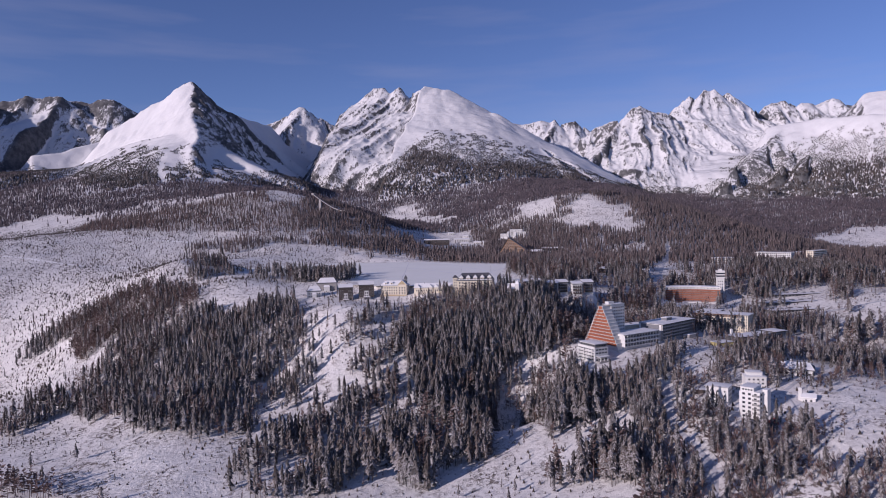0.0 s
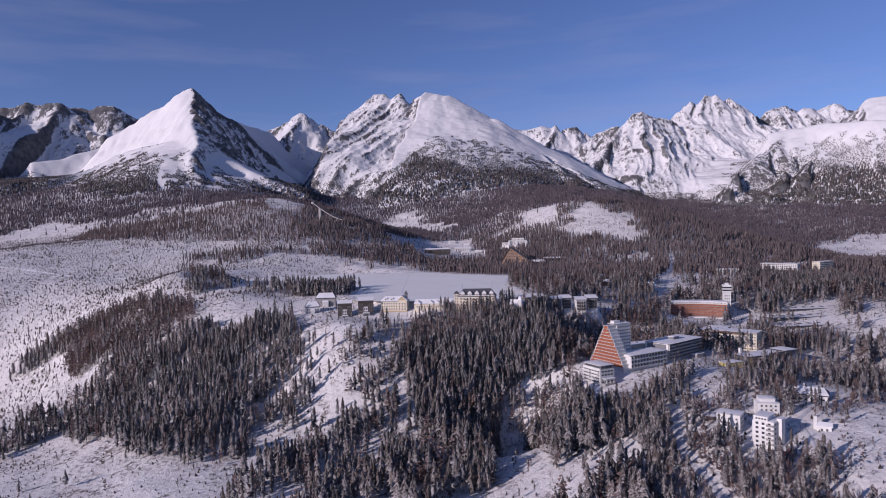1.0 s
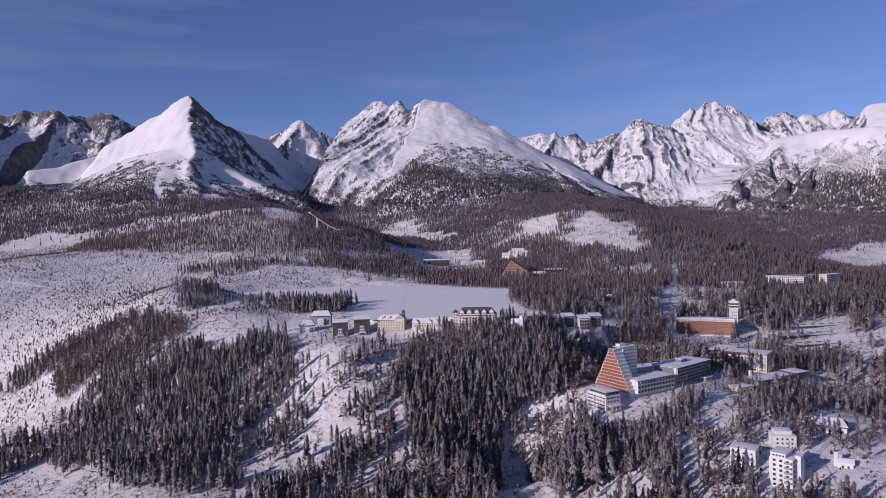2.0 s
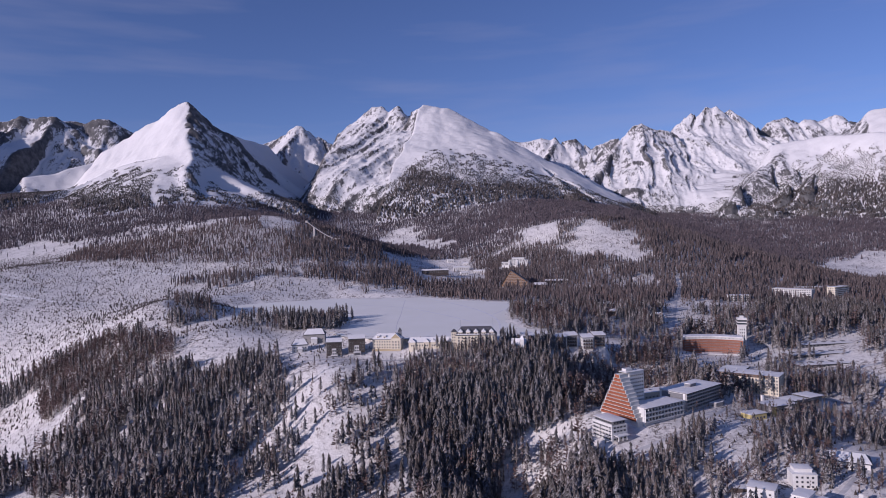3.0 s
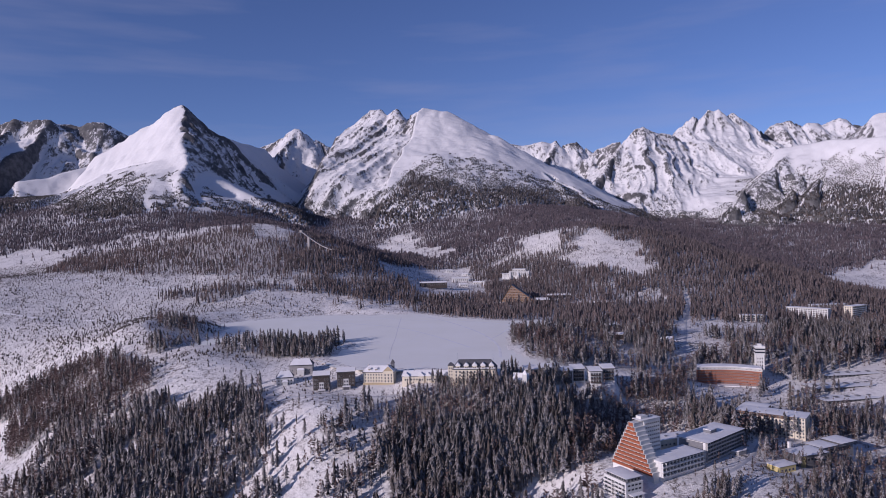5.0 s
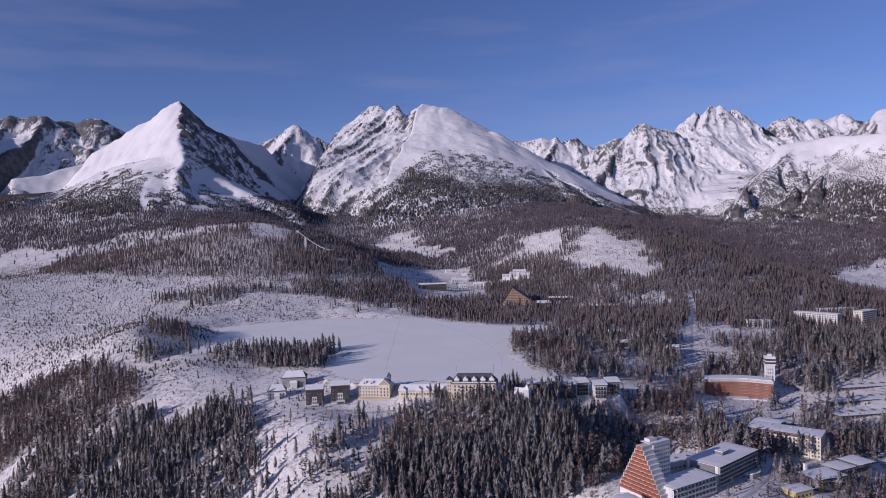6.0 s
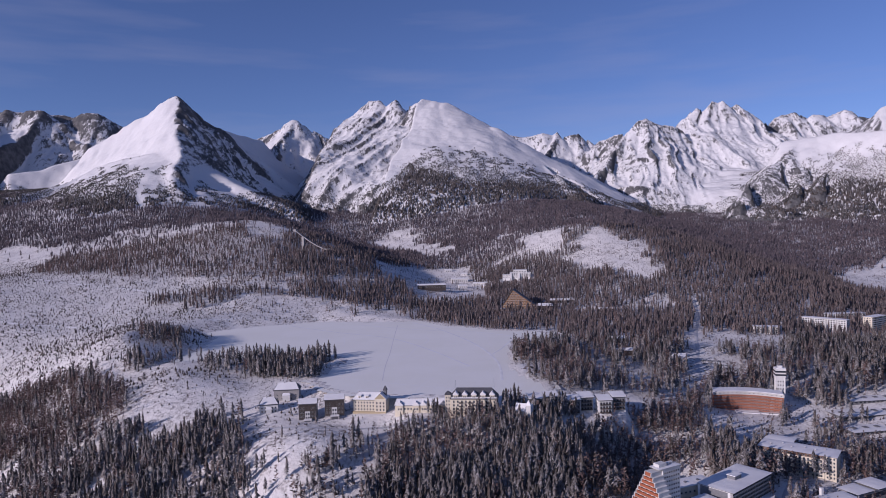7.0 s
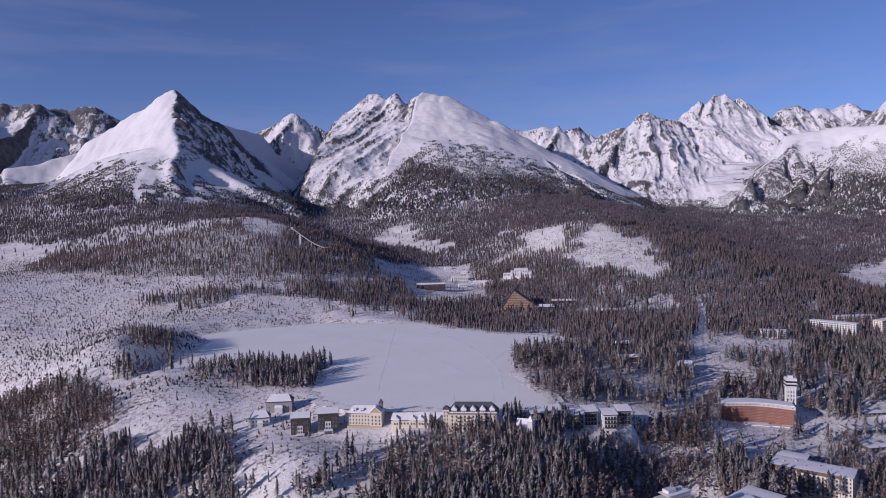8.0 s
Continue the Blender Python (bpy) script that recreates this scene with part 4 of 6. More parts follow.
    grove("brush", x[keep], y[keep], z[keep] - 0.2, h[keep], tufts, M_HEATH, rng, "dry brush and stumps poking through the snow", "brush")


def singles(x, y, z, h):
    """The nearest trees, each a thing of its own."""
    rng = np.random.default_rng(8)
    kinds = []
    for k in range(6):
        crown, trunk = conifer(12, 7, rng.uniform(0.11, 0.165), rng, rng.uniform(0, 0.26), 6)
        root = tagged(new("spruce_tree"), "tall narrow spruce dusted with snow on the slope", "tree", "trees on the near slope")
        for part_name, (pv, pf), mat in (("trunk", trunk, M_BARK), ("crown", crown, M_SPRUCE)):
            ob = mesh_object(part_name, pv, pf, mat)
            ob.parent = root
        kinds.append(root)
    for n in range(len(x)):
        k = kinds[n % 6]
        m = Matrix.LocRotScale((x[n], y[n], z[n]), Euler((0, 0, rng.uniform(0, 6.28))), None)
        if n < 6:
            k.matrix_basis, ob = m, k
        else:
            ob = copy_thing(k, m)
        ob.scale = (h[n] * rng.uniform(0.9, 1.25),) * 2 + (h[n],)


# ---- buildings ----
def part(name, bm, mat, parent, label=""):
    """Links a bmesh as one mesh object under a thing or a part."""
    me = bpy.data.meshes.new(name)
    bm.to_mesh(me)
    bm.free()
    for m in (mat if isinstance(mat, (list, tuple)) else [mat]):
        me.materials.append(m)
    ob = new(name, me)
    ob.parent = parent
    return tagged(ob, label)


def add_box(bm, x0, x1, y0, y1, z0, z1, index=0):
    vs = [bm.verts.new(p) for p in ((x0, y0, z0), (x1, y0, z0), (x1, y1, z0), (x0, y1, z0), (x0, y0, z1), (x1, y0, z1), (x1, y1, z1), (x0, y1, z1))]
    for f in ((3, 2, 1, 0), (4, 5, 6, 7), (0, 1, 5, 4), (1, 2, 6, 5), (2, 3, 7, 6), (3, 0, 4, 7)):
        bm.faces.new([vs[i] for i in f]).material_index = index
    return vs


def block(name, parent, mat, x0, x1, y0, y1, z0, z1, label="", bevel=0.0):
    bm = bmesh.new()
    add_box(bm, x0, x1, y0, y1, z0, z1)
    if bevel:
        bmesh.ops.bevel(bm, geom=bm.edges[:], offset=bevel, segments=2, affect="EDGES")
    return part(name, bm, mat, parent, label)


def prism(name, parent, mat, outline, z0, z1, label=""):
    """An upright solid over an outline in plan, anticlockwise."""
    bm = bmesh.new()
    low, high = [bm.verts.new((x, y, z0)) for x, y in outline], [bm.verts.new((x, y, z1)) for x, y in outline]
    bm.faces.new(low[::-1])
    bm.faces.new(high)
    for k in range(len(outline)):
        n = (k + 1) % len(outline)
        bm.faces.new((low[k], low[n], high[n], high[k]))
    return part(name, bm, mat, parent, label)


def gable(name, parent, mat, x0, x1, y0, y1, z0, rise, hip=0.0, over=0.6, thick=0.35, label=""):
    """A pitched roof with its ridge along x; hip: how far the ridge stops short of the ends."""
    bm = bmesh.new()
    x0, x1, y0, y1, ym = x0 - over, x1 + over, y0 - over, y1 + over, (y0 + y1) / 2
    low = [bm.verts.new((x, y, z0)) for x, y in ((x0, y0), (x1, y0), (x1, y1), (x0, y1))]
    eave = [bm.verts.new((x, y, z0 + thick)) for x, y in ((x0, y0), (x1, y0), (x1, y1), (x0, y1))]
    a, b = bm.verts.new((x0 + hip, ym, z0 + rise)), bm.verts.new((x1 - hip, ym, z0 + rise))
    bm.faces.new(low[::-1])
    for k in range(4):
        bm.faces.new((low[k], low[(k + 1) % 4], eave[(k + 1) % 4], eave[k]))
    for f in ((eave[0], eave[1], b, a), (eave[2], eave[3], a, b), (eave[1], eave[2], b), (eave[3], eave[0], a)):
        bm.faces.new(f)
    return part(name, bm, mat, parent, label)


def flat_roof(parent, x0, x1, y0, y1, z, over=0.5, edge=None, label="flat roof under snow"):
    """A flat roof: a fascia slab with an uneven blanket of snow on it."""
    roof = block("roof", parent, edge or M_SLATE, x0 - over, x1 + over, y0 - over, y1 + over, z, z + 0.3)
    bm = bmesh.new()
    nx, ny = max(2, int((x1 - x0) / 3)), max(2, int((y1 - y0) / 3))
    g = [[bm.verts.new((x0 - over - 0.1 + (x1 - x0 + 2 * over + 0.2) * i / nx, y0 - over - 0.1 + (y1 - y0 + 2 * over + 0.2) * j / ny,
                        z + 0.32 + (0.0 if i in (0, nx) or j in (0, ny) else 0.45 + 0.25 * noise.noise((x0 * 0.7 + i * 0.9, j * 0.9, z))))) for i in range(nx + 1)]
         for j in range(ny + 1)]
    for j in range(ny):
        for i in range(nx):
            bm.faces.new((g[j][i], g[j][i + 1], g[j + 1][i + 1], g[j + 1][i])).smooth = True
    part("roof_snow", bm, M_SNOW, roof, label)
    return roof


PANES = {}


def window_mesh(w, h, frame_mat):
    key = (round(w, 2), round(h, 2), frame_mat.name)
    if key not in PANES:
        bm = bmesh.new()
        add_box(bm, -w / 2, w / 2, -0.05, 0.1, 0, h, 0)
        e = 0.12
        for a, b, c, d in ((-w / 2, w / 2, 0, e), (-w / 2, w / 2, h - e, h), (-w / 2, -w / 2 + e, e, h - e), (w / 2 - e, w / 2, e, h - e)):
            add_box(bm, a, b, -0.11, -0.052, c, d, 1)
        me = bpy.data.meshes.new("window")
        bm.to_mesh(me)
        bm.free()
        me.materials.append(M_GLASS)
        me.materials.append(frame_mat)
        PANES[key] = me
    return PANES[key]


def windows(parent, side, plane, a0, a1, cols, z0, rows, dz, w=1.3, h=1.5, frame_mat=None, name="window"):
    """A grid of windows on one side of a building: front faces -y, right +x, left -x, back +y."""
    me = window_mesh(w, h, frame_mat or M_FRAME)
    for i in range(cols):
        a = a0 + (a1 - a0) * (i + 0.5) / cols
        for j in range(rows):
            ob = new(name, me)
            ob.parent = parent
            turn = {"front": 0, "right": 90, "back": 180, "left": -90}[side]
            x, y = {"front": (a, plane), "back": (-a, plane), "right": (plane, a), "left": (plane, a)}[side]
            ob.matrix_basis = pose(x, y, z0 + j * dz, 0, 0, turn)


def balcony(parent, x0, x1, y0, y1, z, rail_mat, slab_mat=None, high=1.05):
    b = block("balcony", parent, slab_mat or M_CONCRETE, x0, x1, y0, y1, z - 0.2, z)
    bm = bmesh.new()
    add_box(bm, x0, x1, y0, y0 + 0.08, z + 0.004, z + high)
    add_box(bm, x0, x0 + 0.08, y0 + 0.084, y1, z + 0.004, z + high)
    add_box(bm, x1 - 0.08, x1, y0 + 0.084, y1, z + 0.004, z + high)
    part("railing", bm, rail_mat, b)
    return b


def chimney(parent, x, y, z, high=1.8, w=0.9, mat=None):
    c = block("chimney", parent, mat or M_CONCRETE, x - w / 2, x + w / 2, y - w / 2, y + w / 2, z, z + high)
    block("chimney_cap", c, M_SNOW, x - w / 2 - 0.1, x + w / 2 + 0.1, y - w / 2 - 0.1, y + w / 2 + 0.1, z + high + 0.004, z + high + 0.25)


def plot(name, label, x, y, turn, half=(8, 6), z=None, category="house", group="", mid=(0, 0)):
    """The Empty of a building, at the height of the ground under it, with its plot kept free of trees."""
    c, s = math.cos(radians(turn)), math.sin(radians(turn))
    FOOTPRINTS.append((x + mid[0] * c - mid[1] * s, y + mid[0] * s + mid[1] * c, half[0], half[1], turn))
    base = float(ground_height(np.array([float(x)]), np.array([float(y)]))[0]) if z is None else z
    ob = tagged(new(name), label, category, group)
    ob.matrix_basis = pose(x, y, base, 0, 0, turn)
    return ob


def stepped_hotel():
    """Stepped brick-red terraces before a white slab tower."""
    h = plot("stepped_hotel", "tall stepped hotel with brick-red terraces and white slab tower", 152, 545, -61, (24, 20), -40.5, "hotel", mid=(0, 12))
    for k in range(12):
        w, z = 20.5 - k * 1.62, k * 2.88
        s = block("terrace", h, M_WHITE, -w, w, 0.3, 9, z - (6 if k == 0 else 0), z + 2.66, "white terrace storey with red parapet")
        block("parapet", s, M_RED, -w + 0.45, w - 0.45, -0.75, 0.28, z + 0.12, z + 1.95 + (0.7 if k == 11 else 0), "brick-red panel parapet")
        block("slab_edge", s, M_WHITE, -w - 0.3, w + 0.3, -0.5, 9.2, z + 2.67, z + 2.86)
        for e in (-1, 1):
            block("end_fin", s, M_WHITE, e * w - 0.22, e * w + 0.22, -0.9, 0.28, z + 0.05, z + 2.6)
        windows(s, "front", 0.26, -w + 0.6, w - 0.6, max(1, int(w / 2)), z + 1.5, 1, 1, 2.6, 1.05)
    t = block("tower", h, M_WHITE, -4.5, 3.6, 9.25, 25.5, -6, 35.4, "white slab tower with rows of windows")
    windows(t, "right", 3.6, 10, 25, 7, 2.2, 11, 2.95, 1.25, 1.35)
    windows(t, "left", -4.5, 10, 25, 7, 2.2, 11, 2.95, 1.25, 1.35)
    flat_roof(h, -4.5, 3.6, 6, 25.5, 35.42, 0.4, M_WHITE)
    block("lift_house", h, M_WHITE, -3.5, 1.5, 8, 15, 36.0, 38.0)
    for y in (17, 20, 23):
        block("roof_vent", h, M_METAL, -1, 0.2, y, y + 1.0, 36.1, 37.0)


def hotel_annex():
    h = plot("hotel_annex", "white five-storey apartment block with dark glazed top floor", 127, 529, -64, (13, 9), -50.5, "apartment block", mid=(12.5, 8))
    block("body", h, M_WHITE, 0, 23, 0, 15, -8, 12.6)
    block("penthouse", h, M_GREY, 1.2, 22, 1.5, 14, 12.61, 15.6, "dark glazed recessed top floor")
    flat_roof(h, 0.6, 22.6, 0.6, 14.6, 15.62, 0.4, M_WHITE)
    windows(h, "front", 0, 0.6, 22.4, 6, 1.4, 4, 2.9, 2.9, 1.35)
    windows(h, "right", 23, 1, 14, 4, 1.4, 4, 2.9, 2.3, 1.4)
    windows(h, "front", 1.5, 1.6, 21.6, 8, 13.2, 1, 2.9, 2.1, 1.9)
    windows(h, "right", 22, 2, 13.6, 4, 13.2, 1, 2.9, 2.1, 1.9)
    for k in range(4):
        balcony(h, 1, 10.6, -1.6, 0, 1.1 + k * 2.9, M_WHITE)
        balcony(h, 12.4, 22, -1.6, 0, 1.1 + k * 2.9, M_WHITE)
    block("top_terrace_rail", h, M_WHITE, 0.0, 23.0, 0.0, 0.12, 12.62, 13.5)
    b = block("porch", h, M_CONCRETE, 23.05, 27, 2, 13, -8, 1.2, "covered porch on columns")
    for y in (3, 7, 11):
        block("column", b, M_WHITE, 26.4, 27.1, y, y + 0.7, 1.25, 5.0)
    block("porch_roof", b, M_SNOW, 23.05, 27.6, 1.6, 13.4, 5.02, 5.5)
    block("retaining_wall", h, M_CONCRETE, -16, -0.4, 1, 1.6, -8, 0.6, "concrete retaining wall along the drive")


def terrace_rows(h, length, z0, rows, dz, panel, depth=1.5, bays=10):
    """Continuous loggias along a front: bays painted dark for shade behind pale parapets, with party fins."""
    for k in range(rows):
        z = z0 + k * dz
        # no recess is cut: a grey band on the wall stands for the bays' shade
        row = block("loggia", h, M_GREY, 0.4, length - 0.4, -0.02, 0.3, z + 1.1, z + dz - 0.25, "row of loggias with their shade put into the grey")
        block("parapet", row, panel, 0.2, length - 0.2, -depth, -depth + 0.15, z, z + 1.05)
        block("floor_slab", row, M_CONCRETE, 0.2, length - 0.2, -depth + 0.16, -0.03, z - 0.2, z - 0.01)
        for i in range(bays + 1):
            x = 0.3 + (length - 0.6) * i / bays
            block("fin", row, panel, x - 0.1, x + 0.1, -depth + 0.16, -0.03, z, z + dz - 0.22)
        windows(row, "front", -0.03, 0.6, length - 0.6, bays, z + 1.15, 1, 1, 1.9, 1.3)


def hotel_wing():
    h = plot("hotel_wing", "low white hotel wing with a snowy roof and window bands", 168, 528, 31, (26, 11), -43, "hotel wing", mid=(22, 9))
    block("body", h, M_WHITE, 0, 45, 0, 18, -8, 12.6)
    terrace_rows(h, 45, 1.2, 3, 3.6, M_WHITE, 1.4, 12)
    flat_roof(h, 0, 45, -1.5, 18, 12.62, 0.3, M_WHITE)
    h = plot("hotel_long_block", "long dark-balconied hotel block with snowy flat roof", 211, 557, 39, (30, 15), -42, "hotel wing", mid=(28, 13))
    block("body", h, M_WHITE, 0, 56, 0, 24, -8, 15.5)
    block("gable_panel", h, M_GREY, -0.1, -0.01, 2, 22, 1, 15)
    terrace_rows(h, 56, 1.0, 5, 2.95, M_CONCRETE, 1.8, 14)
    flat_roof(h, 0, 56, -2, 24, 15.55, 0.5, M_SLATE)
    block("roof_house", h, M_GREY, 22, 31, 8, 14, 16.1, 18.8)
    block("roof_house_snow", h, M_SNOW, 21.7, 31.3, 7.7, 14.3, 18.81, 19.2)
    prism("terrace_bay", h, M_CONCRETE, [(34, -2.1), (37, -7), (45, -8.5), (52, -6), (54, -2.1)], -6, 2.2, "rounded terrace bay")
    prism("terrace_bay_snow", h, M_SNOW, [(34, -2.2), (37, -7.2), (45, -8.8), (52, -6.2), (54.2, -2.2)], 2.21, 2.7)
    h = plot("hotel_court_block", "cream low hotel building round a snowy court", 178, 573, 20, (20, 9), -41, "hotel wing", mid=(18, 7))
    block("body", h, M_CREAM, 0, 36, 0, 14, -8, 11.5)
    windows(h, "front", 0, 1, 35, 9, 7.0, 1, 3, 1.6, 1.4)
    windows(h, "front", 0, 1, 35, 9, 2.5, 1, 3, 1.6, 1.4)
    flat_roof(h, 0, 36, 0, 14, 11.52, 0.4, M_CREAM)
    for x in (6, 14, 25):
        block("roof_vent", h, M_METAL, x, x + 1.6, 5, 6.6, 12.2, 13.2)


def cream_hotel():
    h = plot("cream_hotel", "five-storey cream hotel with brown top band and snowy roof", 281, 664, -38, (30, 14), -49, "hotel", mid=(28, 12))
    block("body", h, M_CREAM, 0, 49, 0, 22, -6, 15.6)
    block("rear_wing", h, M_CREAM, 0, 22, 22.05, 37, -6, 15.6)
    block("attic_band", h, M_BROWN, -0.06, 49, -0.06, 22, 15.62, 18.4, "brown panelled attic band")
    block("end_block", h, M_CREAM, 49.05, 57, -0.4, 21.6, -6, 18.3, "pale yellow end block")
    windows(h, "front", 0, 1, 48, 15, 1.2, 5, 3.0, 1.5, 1.7)
    windows(h, "front", -0.06, 1, 48, 15, 16.3, 1, 3.0, 1.5, 1.3)
    windows(h, "front", -0.4, 49.6, 56.6, 3, 1.2, 6, 3.0, 1.3, 1.6)
    windows(h, "right", 57, 1, 20, 4, 1.2, 6, 3.0, 1.3, 1.5)
    windows(h, "left", -0.06, 2, 34, 8, 1.2, 5, 3.0, 1.3, 1.5)
    for k in range(4):
        for x in (6, 14, 22, 30, 38, 45):
            balcony(h, x - 1.6, x + 1.6, -1.3, 0, 4.0 + 3 * k, M_METAL)
    flat_roof(h, 0, 57, -0.4, 22, 18.45, 0.7, M_SLATE)
    flat_roof(h, 0, 22, 23.2, 37, 18.45, 0.5, M_SLATE)
    block("rear_attic", h, M_BROWN, 0, 22, 22.05, 37, 15.65, 18.4)
    for x, y in ((8, 8), (16, 14), (24, 7), (33, 12), (41, 9), (47, 14)):
        chimney(h, x, y, 18.9, 1.0, 0.8)


def curved_brick_hotel():
    h = plot("curved_brick_hotel", "curved red-brick hotel with pale metal roof", 291, 780, -18, (33, 14), -33, "hotel", mid=(32, 9))
    front = [(64 * i / 16, 7.5 * math.sin(math.pi * i / 16)) for i in range(17)]
    back = [(x, y + 17) for x, y in front[::-1]]
    prism("body", h, M_BRICK, front + back, -8, 16.2, "curved red-brick body")
    grown = [(x + (-0.7 if i == 0 else 0.7 if i == 16 else 0), y - 0.8) for i, (x, y) in enumerate(front)]
    rear = [(x, y + 0.7) for x, y in back]
    prism("roof", h, M_FRAME, grown + rear, 16.22, 19.2, "pale metal attic band and roof edge")
    prism("roof_snow", h, M_SNOW, [(x * 0.985 + 0.5, y + 1.2) for x, y in grown] + [(x * 0.985 + 0.5, y - 0.8) for x, y in rear], 19.21, 19.7)
    me = window_mesh(1.3, 1.3, M_FRAME)
    for i in range(16):
        (ax, ay), (bx, by) = front[i], front[i + 1]
        turn = math.degrees(math.atan2(by - ay, bx - ax))
        for j in range(5):
            for s in (0.28, 0.72):
                ob = new("window", me)
                ob.parent = h
                ob.matrix_basis = pose(ax + (bx - ax) * s, ay + (by - ay) * s - 0.02, 1.0 + j * 3.05, 0, 0, turn)
        ob = new("attic_window", window_mesh(1.5, 0.9, M_FRAME))
        ob.parent = h
        ob.matrix_basis = pose((ax + bx) / 2, (ay + by) / 2 - 0.83, 17.3, 0, 0, turn)
    block("end_gable", h, M_CONCRETE, 64.02, 64.6, 0.5, 16.5, -6, 16.1, "pale concrete end wall")
    windows(h, "right", 64.6, 2, 15, 3, 2.0, 4, 3.2, 1.4, 1.5)
    block("plinth", h, M_WHITE, 40, 64, -3.4, 2.0, -8, 0.8, "white ground-floor plinth")
    block("canopy", h, M_CONCRETE, 20, 42, -6, 5, 0.2, 0.7, "snowy entrance canopy")
    block("canopy_snow", h, M_SNOW, 20, 42, -6, 5, 0.71, 1.2)
    for x in (21, 27, 34, 41):
        block("canopy_post", h, M_WHITE, x, x + 0.4, -5.7, -5.3, -6, 0.19)
    t = plot("water_tower", "tall square white tower with dark window bands", 370, 803, -14, (9, 9), -31, "tower")
    block("shaft", t, M_WHITE, -5, 5, -5, 5, -6, 24.0)
    for x in (-5.0, -1.7, 1.7, 5.0):
        for y in (-5.0, 5.0):
            block("pilaster", t, M_WHITE, x - 0.45, x + 0.45, y - 0.45, y + 0.45, -6, 23.9)
    for y in (-1.7, 1.7):
        for x in (-5.0, 5.0):
            block("pilaster", t, M_WHITE, x - 0.45, x + 0.45, y - 0.45, y + 0.45, -6, 23.9)
    windows(t, "front", -5, -4.4, 4.4, 3, 1.0, 6, 3.6, 1.2, 1.8)
    windows(t, "left", -5, -4.4, 4.4, 3, 1.0, 6, 3.6, 1.2, 1.8)
    for z0, z1, r, mat in ((24.02, 25.6, 6.2, M_WHITE), (25.62, 27.4, 5.9, M_GLASS), (27.42, 28.8, 6.3, M_WHITE), (28.82, 30.6, 5.9, M_GLASS), (30.62, 32.6, 6.3, M_WHITE)):
        block("head_storey", t, mat, -r, r, -r, r, z0, z1)
    block("roof", t, M_SNOW, -6.0, 6.0, -6.0, 6.0, 32.62, 33.1, "", 0.15)
    block("cap", t, M_WHITE, -2.6, 2.6, -2.6, 2.6, 33.12, 35.2)
    t.scale = (0.8, 0.8, 1.06)
    for x in (-4, 4):
        block("antenna", t, M_METAL, x, x + 0.25, 0, 0.25, 33.12, 38.5)


